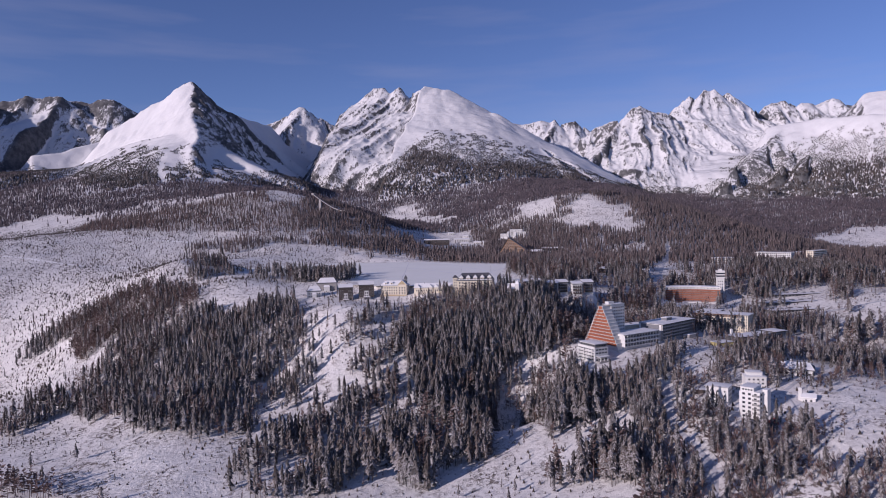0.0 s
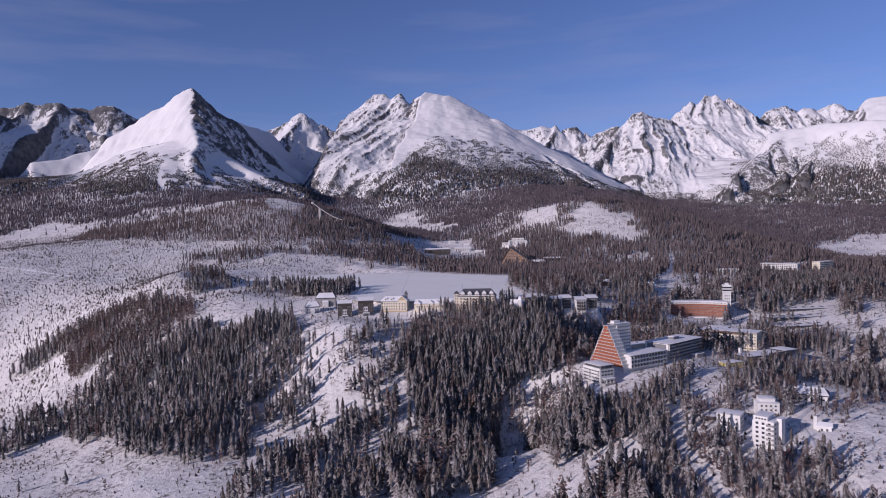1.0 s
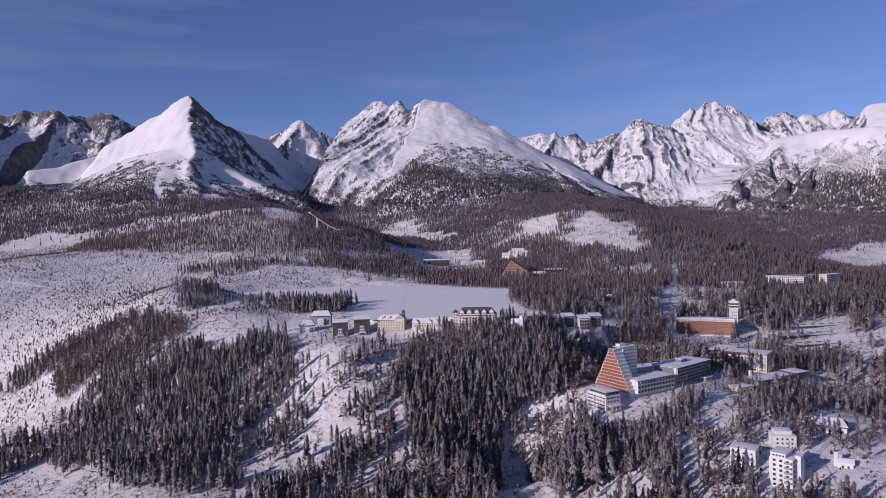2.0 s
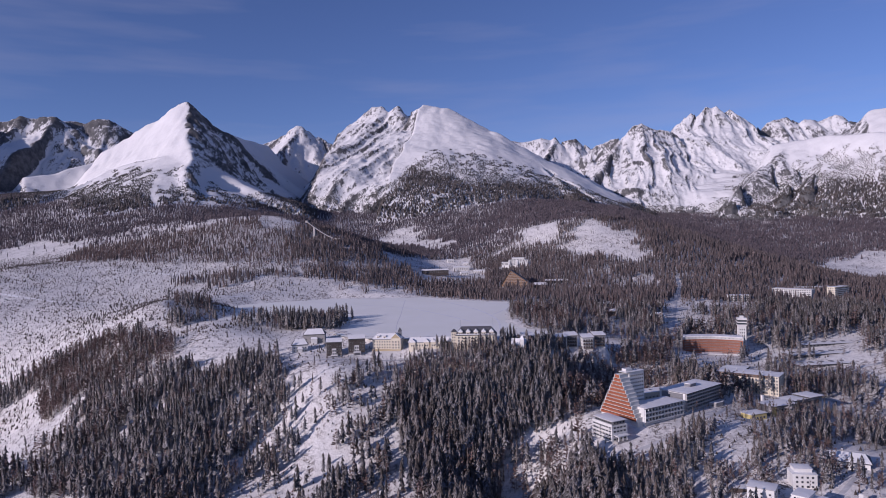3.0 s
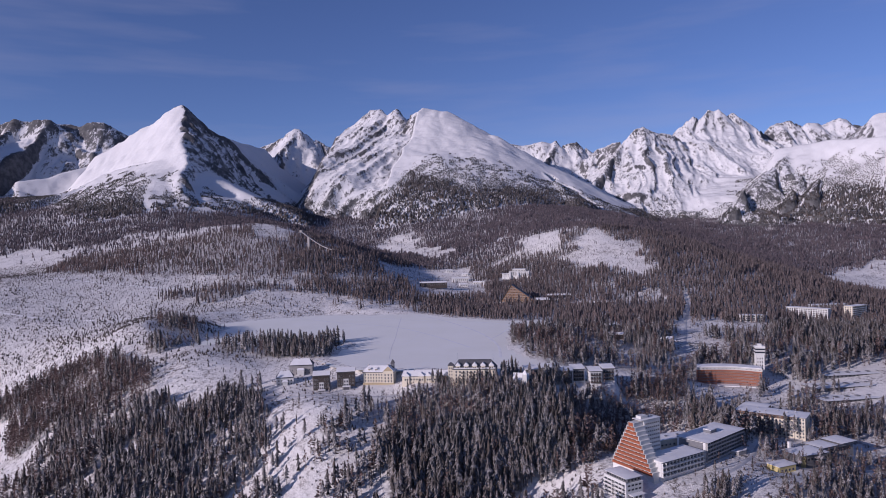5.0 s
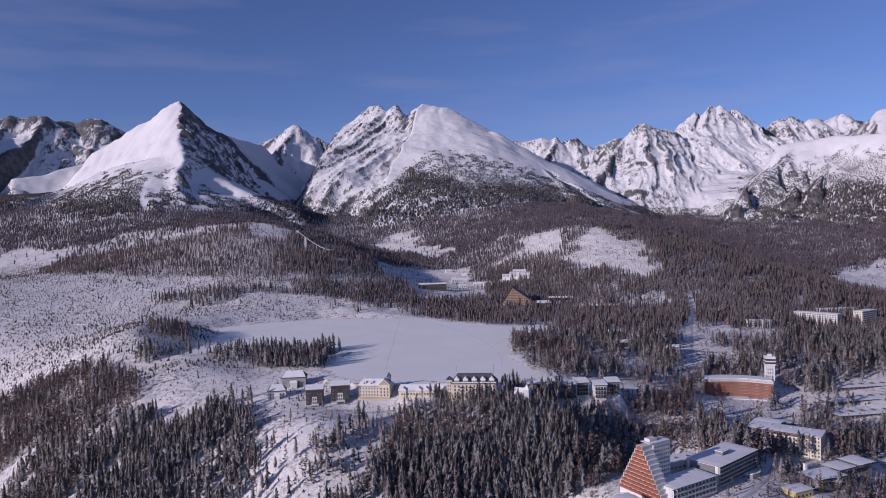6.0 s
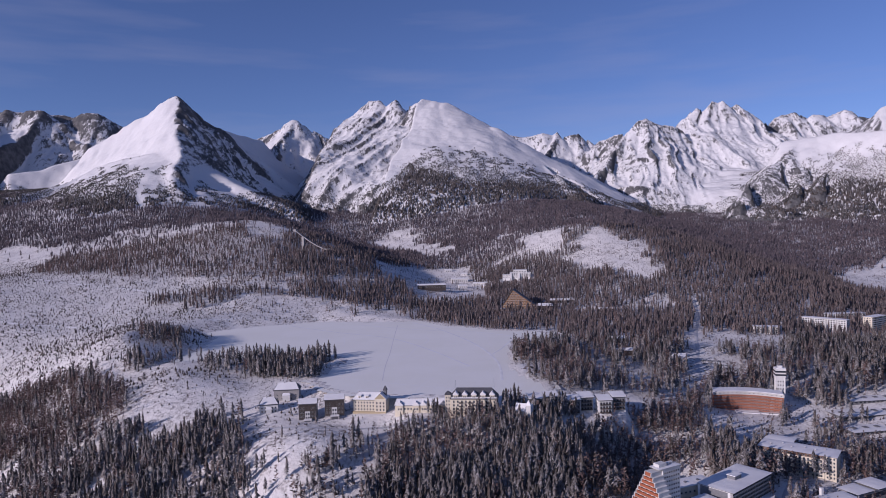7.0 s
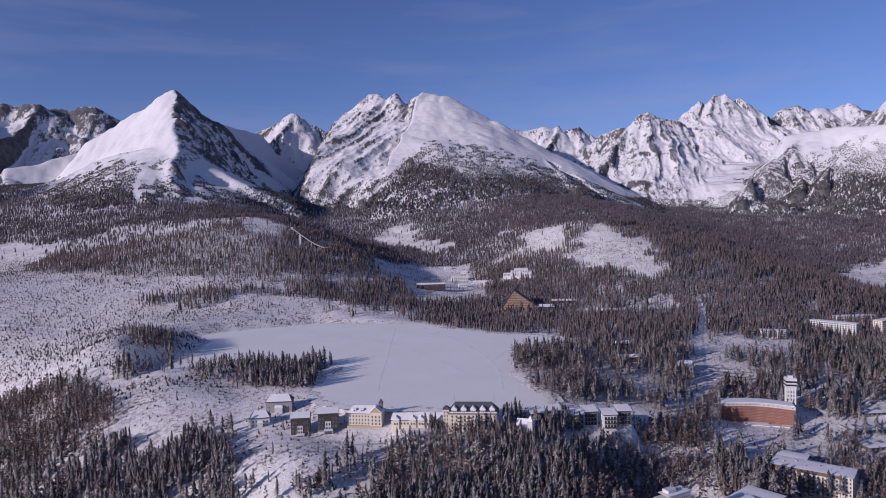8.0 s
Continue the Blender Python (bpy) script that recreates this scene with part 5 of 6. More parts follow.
def wooden_hotel():
    h = plot("triangular_wooden_hotel", "large triangular hotel clad in brown wood with a steep dark roof", 128, 1352, -10, (40, 21), 6, "hotel", mid=(36, 11))
    for k in range(11):
        z, dz = k * 3.15, 3.15
        a, b = 23 * z / 35, 72 - 49 * z / 35
        a1, b1 = 23 * (z + dz) / 35, 72 - 49 * (z + dz) / 35
        bm = bmesh.new()
        pts = [(a, z), (b, z), (b1, z + dz * 0.93), (a1, z + dz * 0.93)]
        lo, hi = [bm.verts.new((x, -0.9 * (k % 2) * 0.3, zz)) for x, zz in pts], [bm.verts.new((x, 28, zz)) for x, zz in pts]
        bm.faces.new(lo)
        bm.faces.new(hi[::-1])
        for i in range(4):
            bm.faces.new((lo[i], hi[i], hi[(i + 1) % 4], lo[(i + 1) % 4]))
        bmesh.ops.recalc_face_normals(bm, faces=bm.faces)
        s = part("storey", bm, M_WOOD, h, "brown boarded storey")
        block("balcony_rail", s, M_FRAME, a + 0.8, b - 0.8, -1.0, -0.45, z + 0.1, z + 0.45, "pale timber balcony rail")
        if b1 - a1 > 6:
            windows(s, "front", -0.3, a1 + 1, b1 - 1, max(2, int((b1 - a1) / 5)), z + 1.1, 1, 1, 2.6, 1.3)
    for name, x0, z0, x1, z1, t in (("roof_slope", 72.5, 0, 23, 35.2, 1.2), ("roof_slope", 23, 35.2, -0.6, 0, 0.9)):
        bm = bmesh.new()
        n = Vector((z1 - z0, 0, x0 - x1)).normalized() * t
        if n.z < 0:
            n = -n
        vs = [bm.verts.new(p) for p in ((x0, -1.2, z0), (x1, -1.2, z1), (x1, 29, z1), (x0, 29, z0))]
        ve = [bm.verts.new(Vector(v.co) + n) for v in vs]
        bm.faces.new(vs)
        bm.faces.new(ve[::-1])
        for i in range(4):
            bm.faces.new((vs[i], ve[i], ve[(i + 1) % 4], vs[(i + 1) % 4]))
        bmesh.ops.recalc_face_normals(bm, faces=bm.faces)
        part(name, bm, M_SLATE if x0 > 50 else M_DARKWOOD, h, "steep dark roof slope")
    block("low_wing", h, M_DARKWOOD, 66, 96, -4, 16, -4, 6, "low dark wing beside the triangle")
    gable("low_wing_roof", h, M_SNOW, 66, 96, -4, 16, 6.02, 4.0, 3)
    block("terrace", h, M_CONCRETE, -18, 10, -10, -1.3, -4, 2.0)
    block("terrace_snow", h, M_SNOW, -18, 10, -10, -1.3, 2.01, 2.5)
    w = plot("white_hill_hotel", "white terraced hotel among the trees behind", 165, 1702, -6, (40, 24), 37, "hotel", mid=(32, 10))
    block("body", w, M_WHITE, 18, 66, 0, 20, -6, 13)
    block("upper", w, M_WHITE, 26, 58, 2, 18, 13.02, 19)
    block("left_wing", w, M_WHITE, 0, 17.9, 4, 18, -6, 8)
    windows(w, "front", 0, 19, 65, 12, 1.5, 4, 3.0, 2.2, 1.5)
    windows(w, "front", 2, 27, 57, 8, 14.2, 1, 3.0, 2.2, 1.6)
    windows(w, "front", 4, 1, 17, 5, 1.5, 2, 3.0, 2.0, 1.5)
    flat_roof(w, 18, 66, 0, 20, 13.03, 0.6, M_WHITE)
    flat_roof(w, 26, 58, 2, 18, 19.05, 0.6, M_WHITE)
    flat_roof(w, 0, 17.8, 4, 18, 8.03, 0.6, M_WHITE)
    for x in (17, 36):
        bm = bmesh.new()
        vs = add_box(bm, x, x + 5, -9, -0.1, -8, 12)
        for v in vs[4:6]:
            v.co.y = -0.8
        part("buttress", bm, M_WHITE, w, "sloping white buttress")


def lakeside_houses():
    for x, y, turn, w, d, base, high, lab in ((-114, 712, 6, 16, 14, -13, 14.5, "dark timber house with flat snowy roof and white door frame"),
                                            (-91, 716, 6, 17.5, 14, -11, 14.8, "taller dark timber house with pale side wall and snowy roof")):
        h = plot("dark_timber_house", lab, x, y, turn, (w / 2, d / 2), base, "house", "pair of dark timber houses", (w / 2, d / 2))
        block("body", h, M_CONCRETE, 0, w, 0.3, d, -6, high)
        for k in range(24):
            block("board", h, M_DARKWOOD, 0.2 + k * (w - 0.4) / 24, 0.2 + (k + 0.9) * (w - 0.4) / 24, -0.02, 0.28, 0.5, high - 0.6)
        block("frame", h, M_WHITE, w * 0.36, w * 0.64, -0.35, -0.03, 0.0, high * 0.55, "white framed entrance panel")
        windows(h, "front", -0.36, w * 0.37, w * 0.63, 2, 1.0, 2, 3.4, 1.4, 2.2)
        windows(h, "front", -0.03, 0.6, w * 0.34, 2, 2.5, int(high / 4.5), 3.6, 1.2, 1.8)
        windows(h, "front", -0.03, w * 0.66, w - 0.6, 2, 2.5, int(high / 4.5), 3.6, 1.2, 1.8)
        windows(h, "right", w, 1, d - 1, 3, 2.5, int(high / 4.5), 3.6, 1.2, 1.6)
        gable("roof", h, M_SLATE, 0, w, 0, d, high + 0.02, 3.4, 0, 0.7)
        gable("roof_snow", h, M_SNOW, 0, w, 0, d, high + 0.45, 3.45, 0, 0.6, 0.3)
        chimney(h, w * 0.7, d * 0.5, high + 1.6, 2.0)
        g = block("garage", h, M_CONCRETE, w * 0.3, w * 0.75, -5.5, -1.2, -6, 1.2)
        block("garage_snow", g, M_SNOW, w * 0.3, w * 0.75, -5.5, -1.2, 1.21, 1.7)
        block("garage_door", g, M_SLATE, w * 0.36, w * 0.68, -5.56, -5.51, -1.8, 0.8)
    h = plot("ochre_mansion", "pale ochre mansion with rows of windows and snowy roof", -66, 724, -9, (16, 8), -11, "mansion", mid=(15.5, 7))
    block("body", h, M_CREAM, 0, 31, 0, 14, -5, 12.5)
    block("bay", h, M_CREAM, 21, 31.3, -1.6, -0.02, -5, 14.2)
    block("base_course", h, M_OCHRE, -0.1, 31.4, -1.75, 14.1, -5, 2.2)
    windows(h, "front", 0, 1, 20.5, 7, 3.2, 3, 3.1, 1.3, 1.7)
    windows(h, "front", -1.6, 21.4, 31, 3, 3.2, 3, 3.1, 1.4, 1.9)
    windows(h, "left", 0, 1, 13, 4, 3.2, 3, 3.1, 1.3, 1.7)
    gable("roof", h, M_SLATE, 0, 31, 0, 14, 12.52, 5.2, 5.0, 0.8)
    gable("roof_snow", h, M_SNOW, 0, 31, 0, 14, 13.0, 5.3, 5.0, 0.75, 0.3)
    t = block("lantern_turret", h, M_GREY, 27.5, 30.5, 5.5, 8.5, 14, 20.5, "grey lantern turret")
    gable("lantern_roof", t, M_SLATE, 27.5, 30.5, 5.5, 8.5, 20.52, 4.5, 1.9, 0.4)
    for x in (6, 13):
        d = block("dormer", h, M_CREAM, x - 1.3, x + 1.3, 1.0, 5, 14.0, 16.0)
        gable("dormer_roof", d, M_SNOW, x - 1.3, x + 1.3, 0.8, 5, 16.02, 1.3, 0, 0.3, 0.2)
        windows(d, "front", 0.98, x - 0.8, x + 0.8, 1, 14.3, 1, 1, 1.2, 1.3)
    bm = bmesh.new()
    vs = [bm.verts.new(p) for p in ((21, -1.7, 14.22), (31.3, -1.7, 14.22), (26.1, -1.7, 19.0), (21, 7, 14.22), (31.3, 7, 14.22), (26.1, 7, 19.0))]
    for f in ((0, 1, 2), (3, 5, 4), (0, 2, 5, 3), (1, 4, 5, 2), (0, 3, 4, 1)):
        bm.faces.new([vs[i] for i in f])
    part("front_gable", bm, M_OCHRE, h, "ochre front gable")
    for e in (-1, 1):
        bm = bmesh.new()
        q = [(26.15, 19.05), (26.15 + e * 5.5, 14.0)]
        vs = [bm.verts.new((x, y, z + dz)) for dz in (0.02, 0.45) for (x, z), y in ((q[0], -2.1), (q[1], -2.1), (q[1], 7.2), (q[0], 7.2))]
        for f in ((0, 1, 2, 3), (7, 6, 5, 4), (0, 4, 5, 1), (1, 5, 6, 2), (2, 6, 7, 3), (3, 7, 4, 0)):
            bm.faces.new([vs[i] for i in f])
        part("gable_snow", bm, M_SNOW, h)
    chimney(h, 4, 8, 16.5, 2.5, 1.2)
    chimney(h, 24, 9, 17.0, 2.5, 1.2)
    h = plot("grand_hotel", "cream grand hotel with dark mansard and snowy dormers", 24, 692, -6, (22, 9), -6, "hotel", mid=(20, 8))
    block("body", h, M_CREAM, 0, 41, 0, 16, -8, 14)
    windows(h, "front", 0, 1, 40, 11, 1.2, 4, 3.2, 1.5, 2.0)
    windows(h, "right", 41, 1, 15, 4, 1.2, 4, 3.2, 1.5, 2.0)
    for i in range(3):
        for x in (9, 17, 25, 33):
            balcony(h, x - 1.8, x + 1.8, -1.3, 0, 4.1 + 3.2 * i, M_DARKWOOD)
    gable("mansard", h, M_SLATE, 0, 41, 0, 16, 14.02, 8.5, 6.0, 0.9, 0.5, "steep dark slate mansard roof")
    for x in (4.5, 12.5, 20.5, 28.5, 36.5):
        d = block("dormer", h, M_CREAM, x - 2.0, x + 2.0, 0.1, 6, 14.6, 17.6)
        windows(d, "front", 0.08, x - 1.6, x + 1.6, 2, 15.0, 1, 1, 1.2, 1.7)
        bm = bmesh.new()
        vs = [bm.verts.new((x + dx, y, z)) for y in (-0.5, 7.0) for dx, z in ((-2.6, 17.62), (2.6, 17.62), (2.6, 18.0), (0, 20.6), (-2.6, 18.0))]
        bm.faces.new(vs[:5])
        bm.faces.new(vs[9:4:-1])
        for i in range(5):
            bm.faces.new((vs[i], vs[i + 5], vs[(i + 1) % 5 + 5], vs[(i + 1) % 5]))
        bmesh.ops.recalc_face_normals(bm, faces=bm.faces)
        part("dormer_roof", bm, M_SNOW, d, "snow-covered dormer gable")
    gable("eave_snow", h, M_SNOW, 0.5, 40.5, -0.5, 3.0, 14.9, 1.2, 1, 0.2, 0.3)
    t = block("turret", h, M_CREAM, -5, -0.05, 1, 7, -8, 17.5, "square yellow corner turret")
    windows(t, "front", 1, -4.7, -0.4, 2, 2, 5, 3.1, 1.0, 1.6)
    gable("turret_roof", t, M_SLATE, -5, -0.05, 1, 7, 17.52, 3.0, 2.4, 0.4)
    block("flagpole", h, M_METAL, 38, 38.2, 8, 8.2, 21, 31)
    block("flagpole", h, M_METAL, 4, 4.2, 8, 8.2, 21, 29)
    h = plot("low_gabled_row", "low cream row with snowy roofs and peaked gables", -26, 706, -4, (24, 7), -5, "house", mid=(24, 6))
    block("body", h, M_CREAM, 0, 47, 0, 12, -6, 4.6)
    gable("roof", h, M_SLATE, 0, 47, 0, 12, 4.62, 4.6, 1.5, 0.6)
    gable("roof_snow", h, M_SNOW, 0, 47, 0, 12, 5.1, 4.7, 1.5, 0.5, 0.35)
    for x in (4.5, 19, 26, 33, 43):
        g = block("front_gable", h, M_CREAM, x - 2.6, x + 2.6, -1.2, -0.02, -6, 5.2)
        bm = bmesh.new()
        vs = [bm.verts.new((x + dx, y, z)) for y in (-1.6, 5.0) for dx, z in ((-3.2, 5.22), (3.2, 5.22), (3.2, 5.6), (0, 8.6), (-3.2, 5.6))]
        bm.faces.new(vs[:5])
        bm.faces.new(vs[9:4:-1])
        for i in range(5):
            bm.faces.new((vs[i], vs[i + 5], vs[(i + 1) % 5 + 5], vs[(i + 1) % 5]))
        bmesh.ops.recalc_face_normals(bm, faces=bm.faces)
        part("gable_roof", bm, M_SNOW, g)
        windows(g, "front", -1.2, x - 2.2, x + 2.2, 2, 1.0, 1, 3, 1.3, 1.8)
    windows(h, "front", 0, 7.5, 16, 3, 1.0, 1, 3, 1.4, 1.8)
    chimney(h, 12, 6, 8.6, 2.0)
    chimney(h, 37, 6, 8.6, 2.0)
    for x, y, turn, w, d, high, nm in ((-155, 732, 12, 17, 11, 8, "white_villa"), (-148, 760, 4, 24, 13, 10, "wooded_villa")):
        h = plot(nm, "white two-storey villa with steep snowy roof" if nm == "white_villa" else "grey villa with large snowy hipped roof", x, y, turn, (w / 2, d / 2), None, "villa", "", (w / 2, d / 2))
        block("body", h, M_WHITE if nm == "white_villa" else M_CONCRETE, 0, w, 0, d, -6, high)
        windows(h, "front", 0, 0.8, w - 0.8, 5, 1.2, 2, 3.2, 1.3, 1.6)
        windows(h, "right", w, 0.8, d - 0.8, 3, 1.2, 2, 3.2, 1.3, 1.6)
        gable("roof", h, M_SLATE, 0, w, 0, d, high + 0.02, 6, 4, 0.8)
        gable("roof_snow", h, M_SNOW, 0.6, w - 0.6, 0.3, d - 0.3, high + 0.5, 5.9, 3.8, 0.7, 0.3)
        block("porch", h, M_WHITE, w * 0.35, w * 0.65, -3, -0.05, -5, high * 0.55)
        gable("porch_roof", h, M_SNOW, w * 0.35, w * 0.65, -3, 0, high * 0.55 + 0.02, 2.2, 1.0, 0.4)
        chimney(h, w * 0.4, d * 0.5, high + 4.5, 2.6)
    c = plot("small_church", "small white church with snowy roof and belfry", 80, 684, -20, (8, 6), None, "church", "", (6, 5))
    block("nave", c, M_WHITE, 0, 14, 0, 9, -6, 7)
    gable("nave_roof", c, M_SNOW, 0, 14, 0, 9, 7.02, 6, 0, 0.6)
    block("belfry", c, M_WHITE, 10, 14, -3.6, -0.02, -6, 13)
    gable("belfry_roof", c, M_SNOW, 10, 14, -3.6, 0, 13.02, 4.5, 2.2, 0.3)
    windows(c, "front", 0, 1, 9, 3, 2, 1, 1, 1.0, 2.8)
    for x, y, turn, z, mat in ((94, 700, 4, -8, M_GREY), (109, 705, 2, -8, M_GREY), (128, 701, 4, -10.5, M_GREY), (141, 708, 4, -10, M_GREY), (157, 704, 3, -12, M_WHITE), (171, 711, 2, -11, M_GREY)):
        h = plot("townhouse", "narrow glazed townhouse with sloping snowy roof", x, y, turn, (6, 5.5), z, "townhouse", "townhouses by the lake road", (6, 5.5))
        block("body", h, M_WHITE, 0, 12, 0, 11, -6, 12)
        block("facade", h, mat, 0.5, 11.5, -0.3, -0.01, 0.4, 11.4, "glazed grey facade")
        for k in range(3):
            balcony(h, 1, 11, -1.8, -0.31, 1.0 + 3.5 * k, M_DARKWOOD)
        windows(h, "front", -0.31, 0.8, 11.2, 4, 1.2, 3, 3.5, 2.0, 2.3)
        windows(h, "left", 0, 1, 10, 2, 1.4, 3, 3.5, 1.2, 1.6)
        bm = bmesh.new()
        for vtx in add_box(bm, -0.8, 12.8, -1.6, 11.8, 12.02, 12.5):
            vtx.co.z += 0.16 * (vtx.co.y + 1.6)
        part("roof", bm, M_SLATE, h)
        bm = bmesh.new()
        for vtx in add_box(bm, -0.6, 12.6, -1.4, 11.6, 12.53, 12.95):
            vtx.co.z += 0.16 * (vtx.co.y + 1.6)
        part("roof_snow", bm, M_SNOW, h)
        block("side_wall", h, M_WHITE, -0.05, 12.05, 8, 10.95, 12.0, 13.2)


def village():
    # halls and low buildings below the cream hotel
    h = plot("yellow_pavilion", "low yellow building with snowy flat roof", 262, 548, 22, (9, 6), -49, "house", mid=(8, 5))
    block("body", h, M_YELLOW, 0, 17, 0, 11, -6, 5.5)
    windows(h, "front", 0, 1, 16, 4, 1.4, 1, 3, 2.2, 1.8)
    flat_roof(h, 0, 17, 0, 11, 5.52, 0.6, M_WHITE)
    h = plot("sports_hall", "broad hall with dark walls, yellow corner and snowy roof", 288, 566, 18, (15, 10), -52, "hall", mid=(13, 9))
    block("body", h, M_GREY, 0, 27, 0, 18, -6, 10)
    block("corner_panel", h, M_YELLOW, 0.0, 4.5, -0.2, -0.02, -4, 9.5, "yellow corner panel")
    windows(h, "front", 0, 6, 26, 6, 5.5, 1, 3, 2.8, 2.2)
    flat_roof(h, 0, 27, 0, 18, 10.02, 1.0, M_SLATE)
    block("chimney_stack", h, M_WHITE, 8, 10, 19, 21, -6, 15, "white square chimney stack")
    h = plot("long_hall", "long low hall with snowy roof", 318, 590, 24, (20, 9), -53, "hall", mid=(19, 8))
    block("body", h, M_CONCRETE, 0, 38, 0, 15, -6, 9)
    block("front_glazing", h, M_GLASS, 8, 34, -0.08, -0.01, 3.5, 7.0)
    flat_roof(h, 0, 18, 0, 15, 9.02, 0.9, M_SLATE)
    flat_roof(h, 20, 38, -2, 15, 10.2, 0.9, M_SLATE)
    # railway halt: long platform roofs
    for x, y, turn, w, d, high in ((392, 712, 8, 80, 20, 4.5), (400, 742, 8, 95, 24, 4.5), (430, 776, 6, 80, 18, 4)):
        h = plot("platform_hall", "long low station roof covered with snow", x, y, turn, (w / 2, d / 2), None, "station", "station roofs", (w / 2, d / 2))
        block("body", h, M_GREY, 1, w - 1, 1, d - 1, -6, high)
        windows(h, "front", 1, 2, w - 2, int(w / 5), 1.5, 1, 3, 3.2, 2.4)
        flat_roof(h, 0, w, 0, d, high + 0.02, 0.8, M_SLATE)
        for k in range(int(w / 12)):
            block("roof_light", h, M_GREY, 5 + k * 12, 9 + k * 12, d * 0.4, d * 0.6, high + 0.9, high + 1.7)
    # far apartment slabs among the trees
    for x, y, turn, w, rows, mat in ((566, 1122, -50, 62, 5, M_WHITE), (649, 1084, 30, 40, 7, M_CREAM), (470, 1075, -20, 34, 3, M_WHITE), (640, 1180, 0, 60, 2, M_WHITE)):
        h = plot("apartment_slab", "pale apartment slab with balcony rows among the trees", x, y, turn, (w / 2, 7), None, "apartment block", "far apartment blocks", (w / 2, 6))
        high = rows * 3 + 1
        block("body", h, mat, 0, w, 0, 13, -8, high)
        windows(h, "front", 0, 1, w - 1, int(w / 3.6), 1.3, rows, 3.0, 2.3, 1.5)
        windows(h, "left", 0, 1, 12, 3, 1.3, rows, 3.0, 1.6, 1.5)
        windows(h, "right", w, 1, 12, 3, 1.3, rows, 3.0, 1.6, 1.5)
        for k in range(rows):
            block("balcony", h, M_WHITE, 0.5, w - 0.5, -1.1, -0.12, 0.2 + 3 * k, 1.1 + 3 * k)
        flat_roof(h, 0, w, -1, 13, high + 0.02, 0.5, mat)
    # slope houses
    h = plot("white_corner_house", "white six-storey house with stair tower on the slope", 201, 371, -45, (10, 9), -60, "apartment block", mid=(8, 7))
    block("body", h, M_WHITE, 0, 13, 0, 14, -6, 18)
    block("upper", h, M_WHITE, 0.5, 9, 0.5, 13.5, 18.02, 20.6)
    block("stair_tower", h, M_WHITE, 13.02, 16, 5, 11, -6, 19.5, "white stair tower beside the house")
    flat_roof(h, 9.2, 13, 0, 14, 18.03, 0.3, M_WHITE)
    flat_roof(h, 0.5, 9, 0.5, 13.5, 20.63, 0.3, M_WHITE)
    flat_roof(h, 13.1, 16, 5, 11, 19.53, 0.2, M_WHITE)
    windows(h, "front", 0, 1, 12, 3, 1.2, 6, 2.9, 1.9, 1.6)
    windows(h, "front", 0.5, 1.5, 8.5, 4, 18.7, 1, 3, 1.3, 1.2)
    windows(h, "right", 13, 0.5, 4.8, 1, 1.2, 6, 2.9, 2.2, 1.6)
    for k in range(5):
        balcony(h, 8.6, 12.6, -1.3, 0, 4.0 + 2.9 * k, M_CONCRETE)
    h = plot("white_flat_house", "white three-storey house with snowy flat roof", 191, 402, -35, (9, 8), -57, "house", mid=(8, 7))
    block("body", h, M_WHITE, 0, 15, 0, 12, -6, 11)
    windows(h, "right", 15, 1, 11, 4, 1.5, 3, 3.0, 1.4, 1.3)
    windows(h, "front", 0, 1, 15, 3, 1.5, 3, 3.0, 1.3, 1.3)
    flat_roof(h, 0, 15, 0, 12, 11.02, 0.5, M_CONCRETE)
    h = plot("white_block_house", "white block house with terrace among the trees", 223, 410, -12, (8, 7), -52, "house", mid=(7, 6))
    block("body", h, M_WHITE, 0, 14, 0, 12, -6, 9.5)
    block("upper", h, M_WHITE, 2, 12, 3, 12, 9.52, 12)
    windows(h, "front", 0, 1, 13, 4, 1.5, 3, 2.8, 1.4, 1.4)
    flat_roof(h, 0, 14, 0, 12, 9.53, 0.3, M_WHITE)
    flat_roof(h, 2, 12, 3, 12, 12.02, 0.3, M_WHITE)
    h = plot("broad_roofed_house", "broad chalet with large snowy pitched roof", 257, 432, -28, (13, 9), -47, "house", mid=(12, 8))
    block("body", h, M_WHITE, 0, 24, 0, 16, -6, 5)
    windows(h, "front", 0, 1, 23, 6, 1.2, 1, 3, 1.8, 1.7)
    windows(h, "right", 24, 1, 15, 4, 1.2, 1, 3, 1.6, 1.7)
    gable("roof", h, M_SLATE, 0, 24, 0, 16, 5.02, 4.0, 3, 1.2)
    gable("roof_snow", h, M_SNOW, 0.4, 23.6, 0.4, 15.6, 5.5, 4.0, 3, 1.1, 0.35)
    chimney(h, 9, 9, 8.5, 2.4)
    h = plot("small_snowy_cabin", "small white cabin with snowy roof and chimney", 244, 374, -30, (5, 4), -52, "cabin", mid=(4, 3.5))
    block("body", h, M_WHITE, 0, 8, 0, 7, -4, 3.6)
    windows(h, "front", 0, 1, 7, 2, 0.9, 1, 3, 1.3, 1.5)
    gable("roof", h, M_SNOW, 0, 8, 0, 7, 3.62, 2.4, 0, 0.8)
    block("chimney_tower", h, M_WHITE, -2.2, -0.05, 2, 4.2, -4, 9.5)
    h = plot("brown_shed", "low brown shed under snow by the road", 190, 418, -20, (6, 4), -57, "shed", mid=(5.5, 3.5))
    block("body", h, M_DARKWOOD, 0, 11, 0, 7, -4, 4)
    flat_roof(h, 0, 11, 0, 7, 4.02, 0.5, M_SLATE)
    h = plot("blue_gabled_house", "snowy gabled house beside the car park", 294, 905, -10, (10, 7), None, "house", mid=(9, 6))
    block("body", h, M_WHITE, 0, 17, 0, 12, -5, 7)
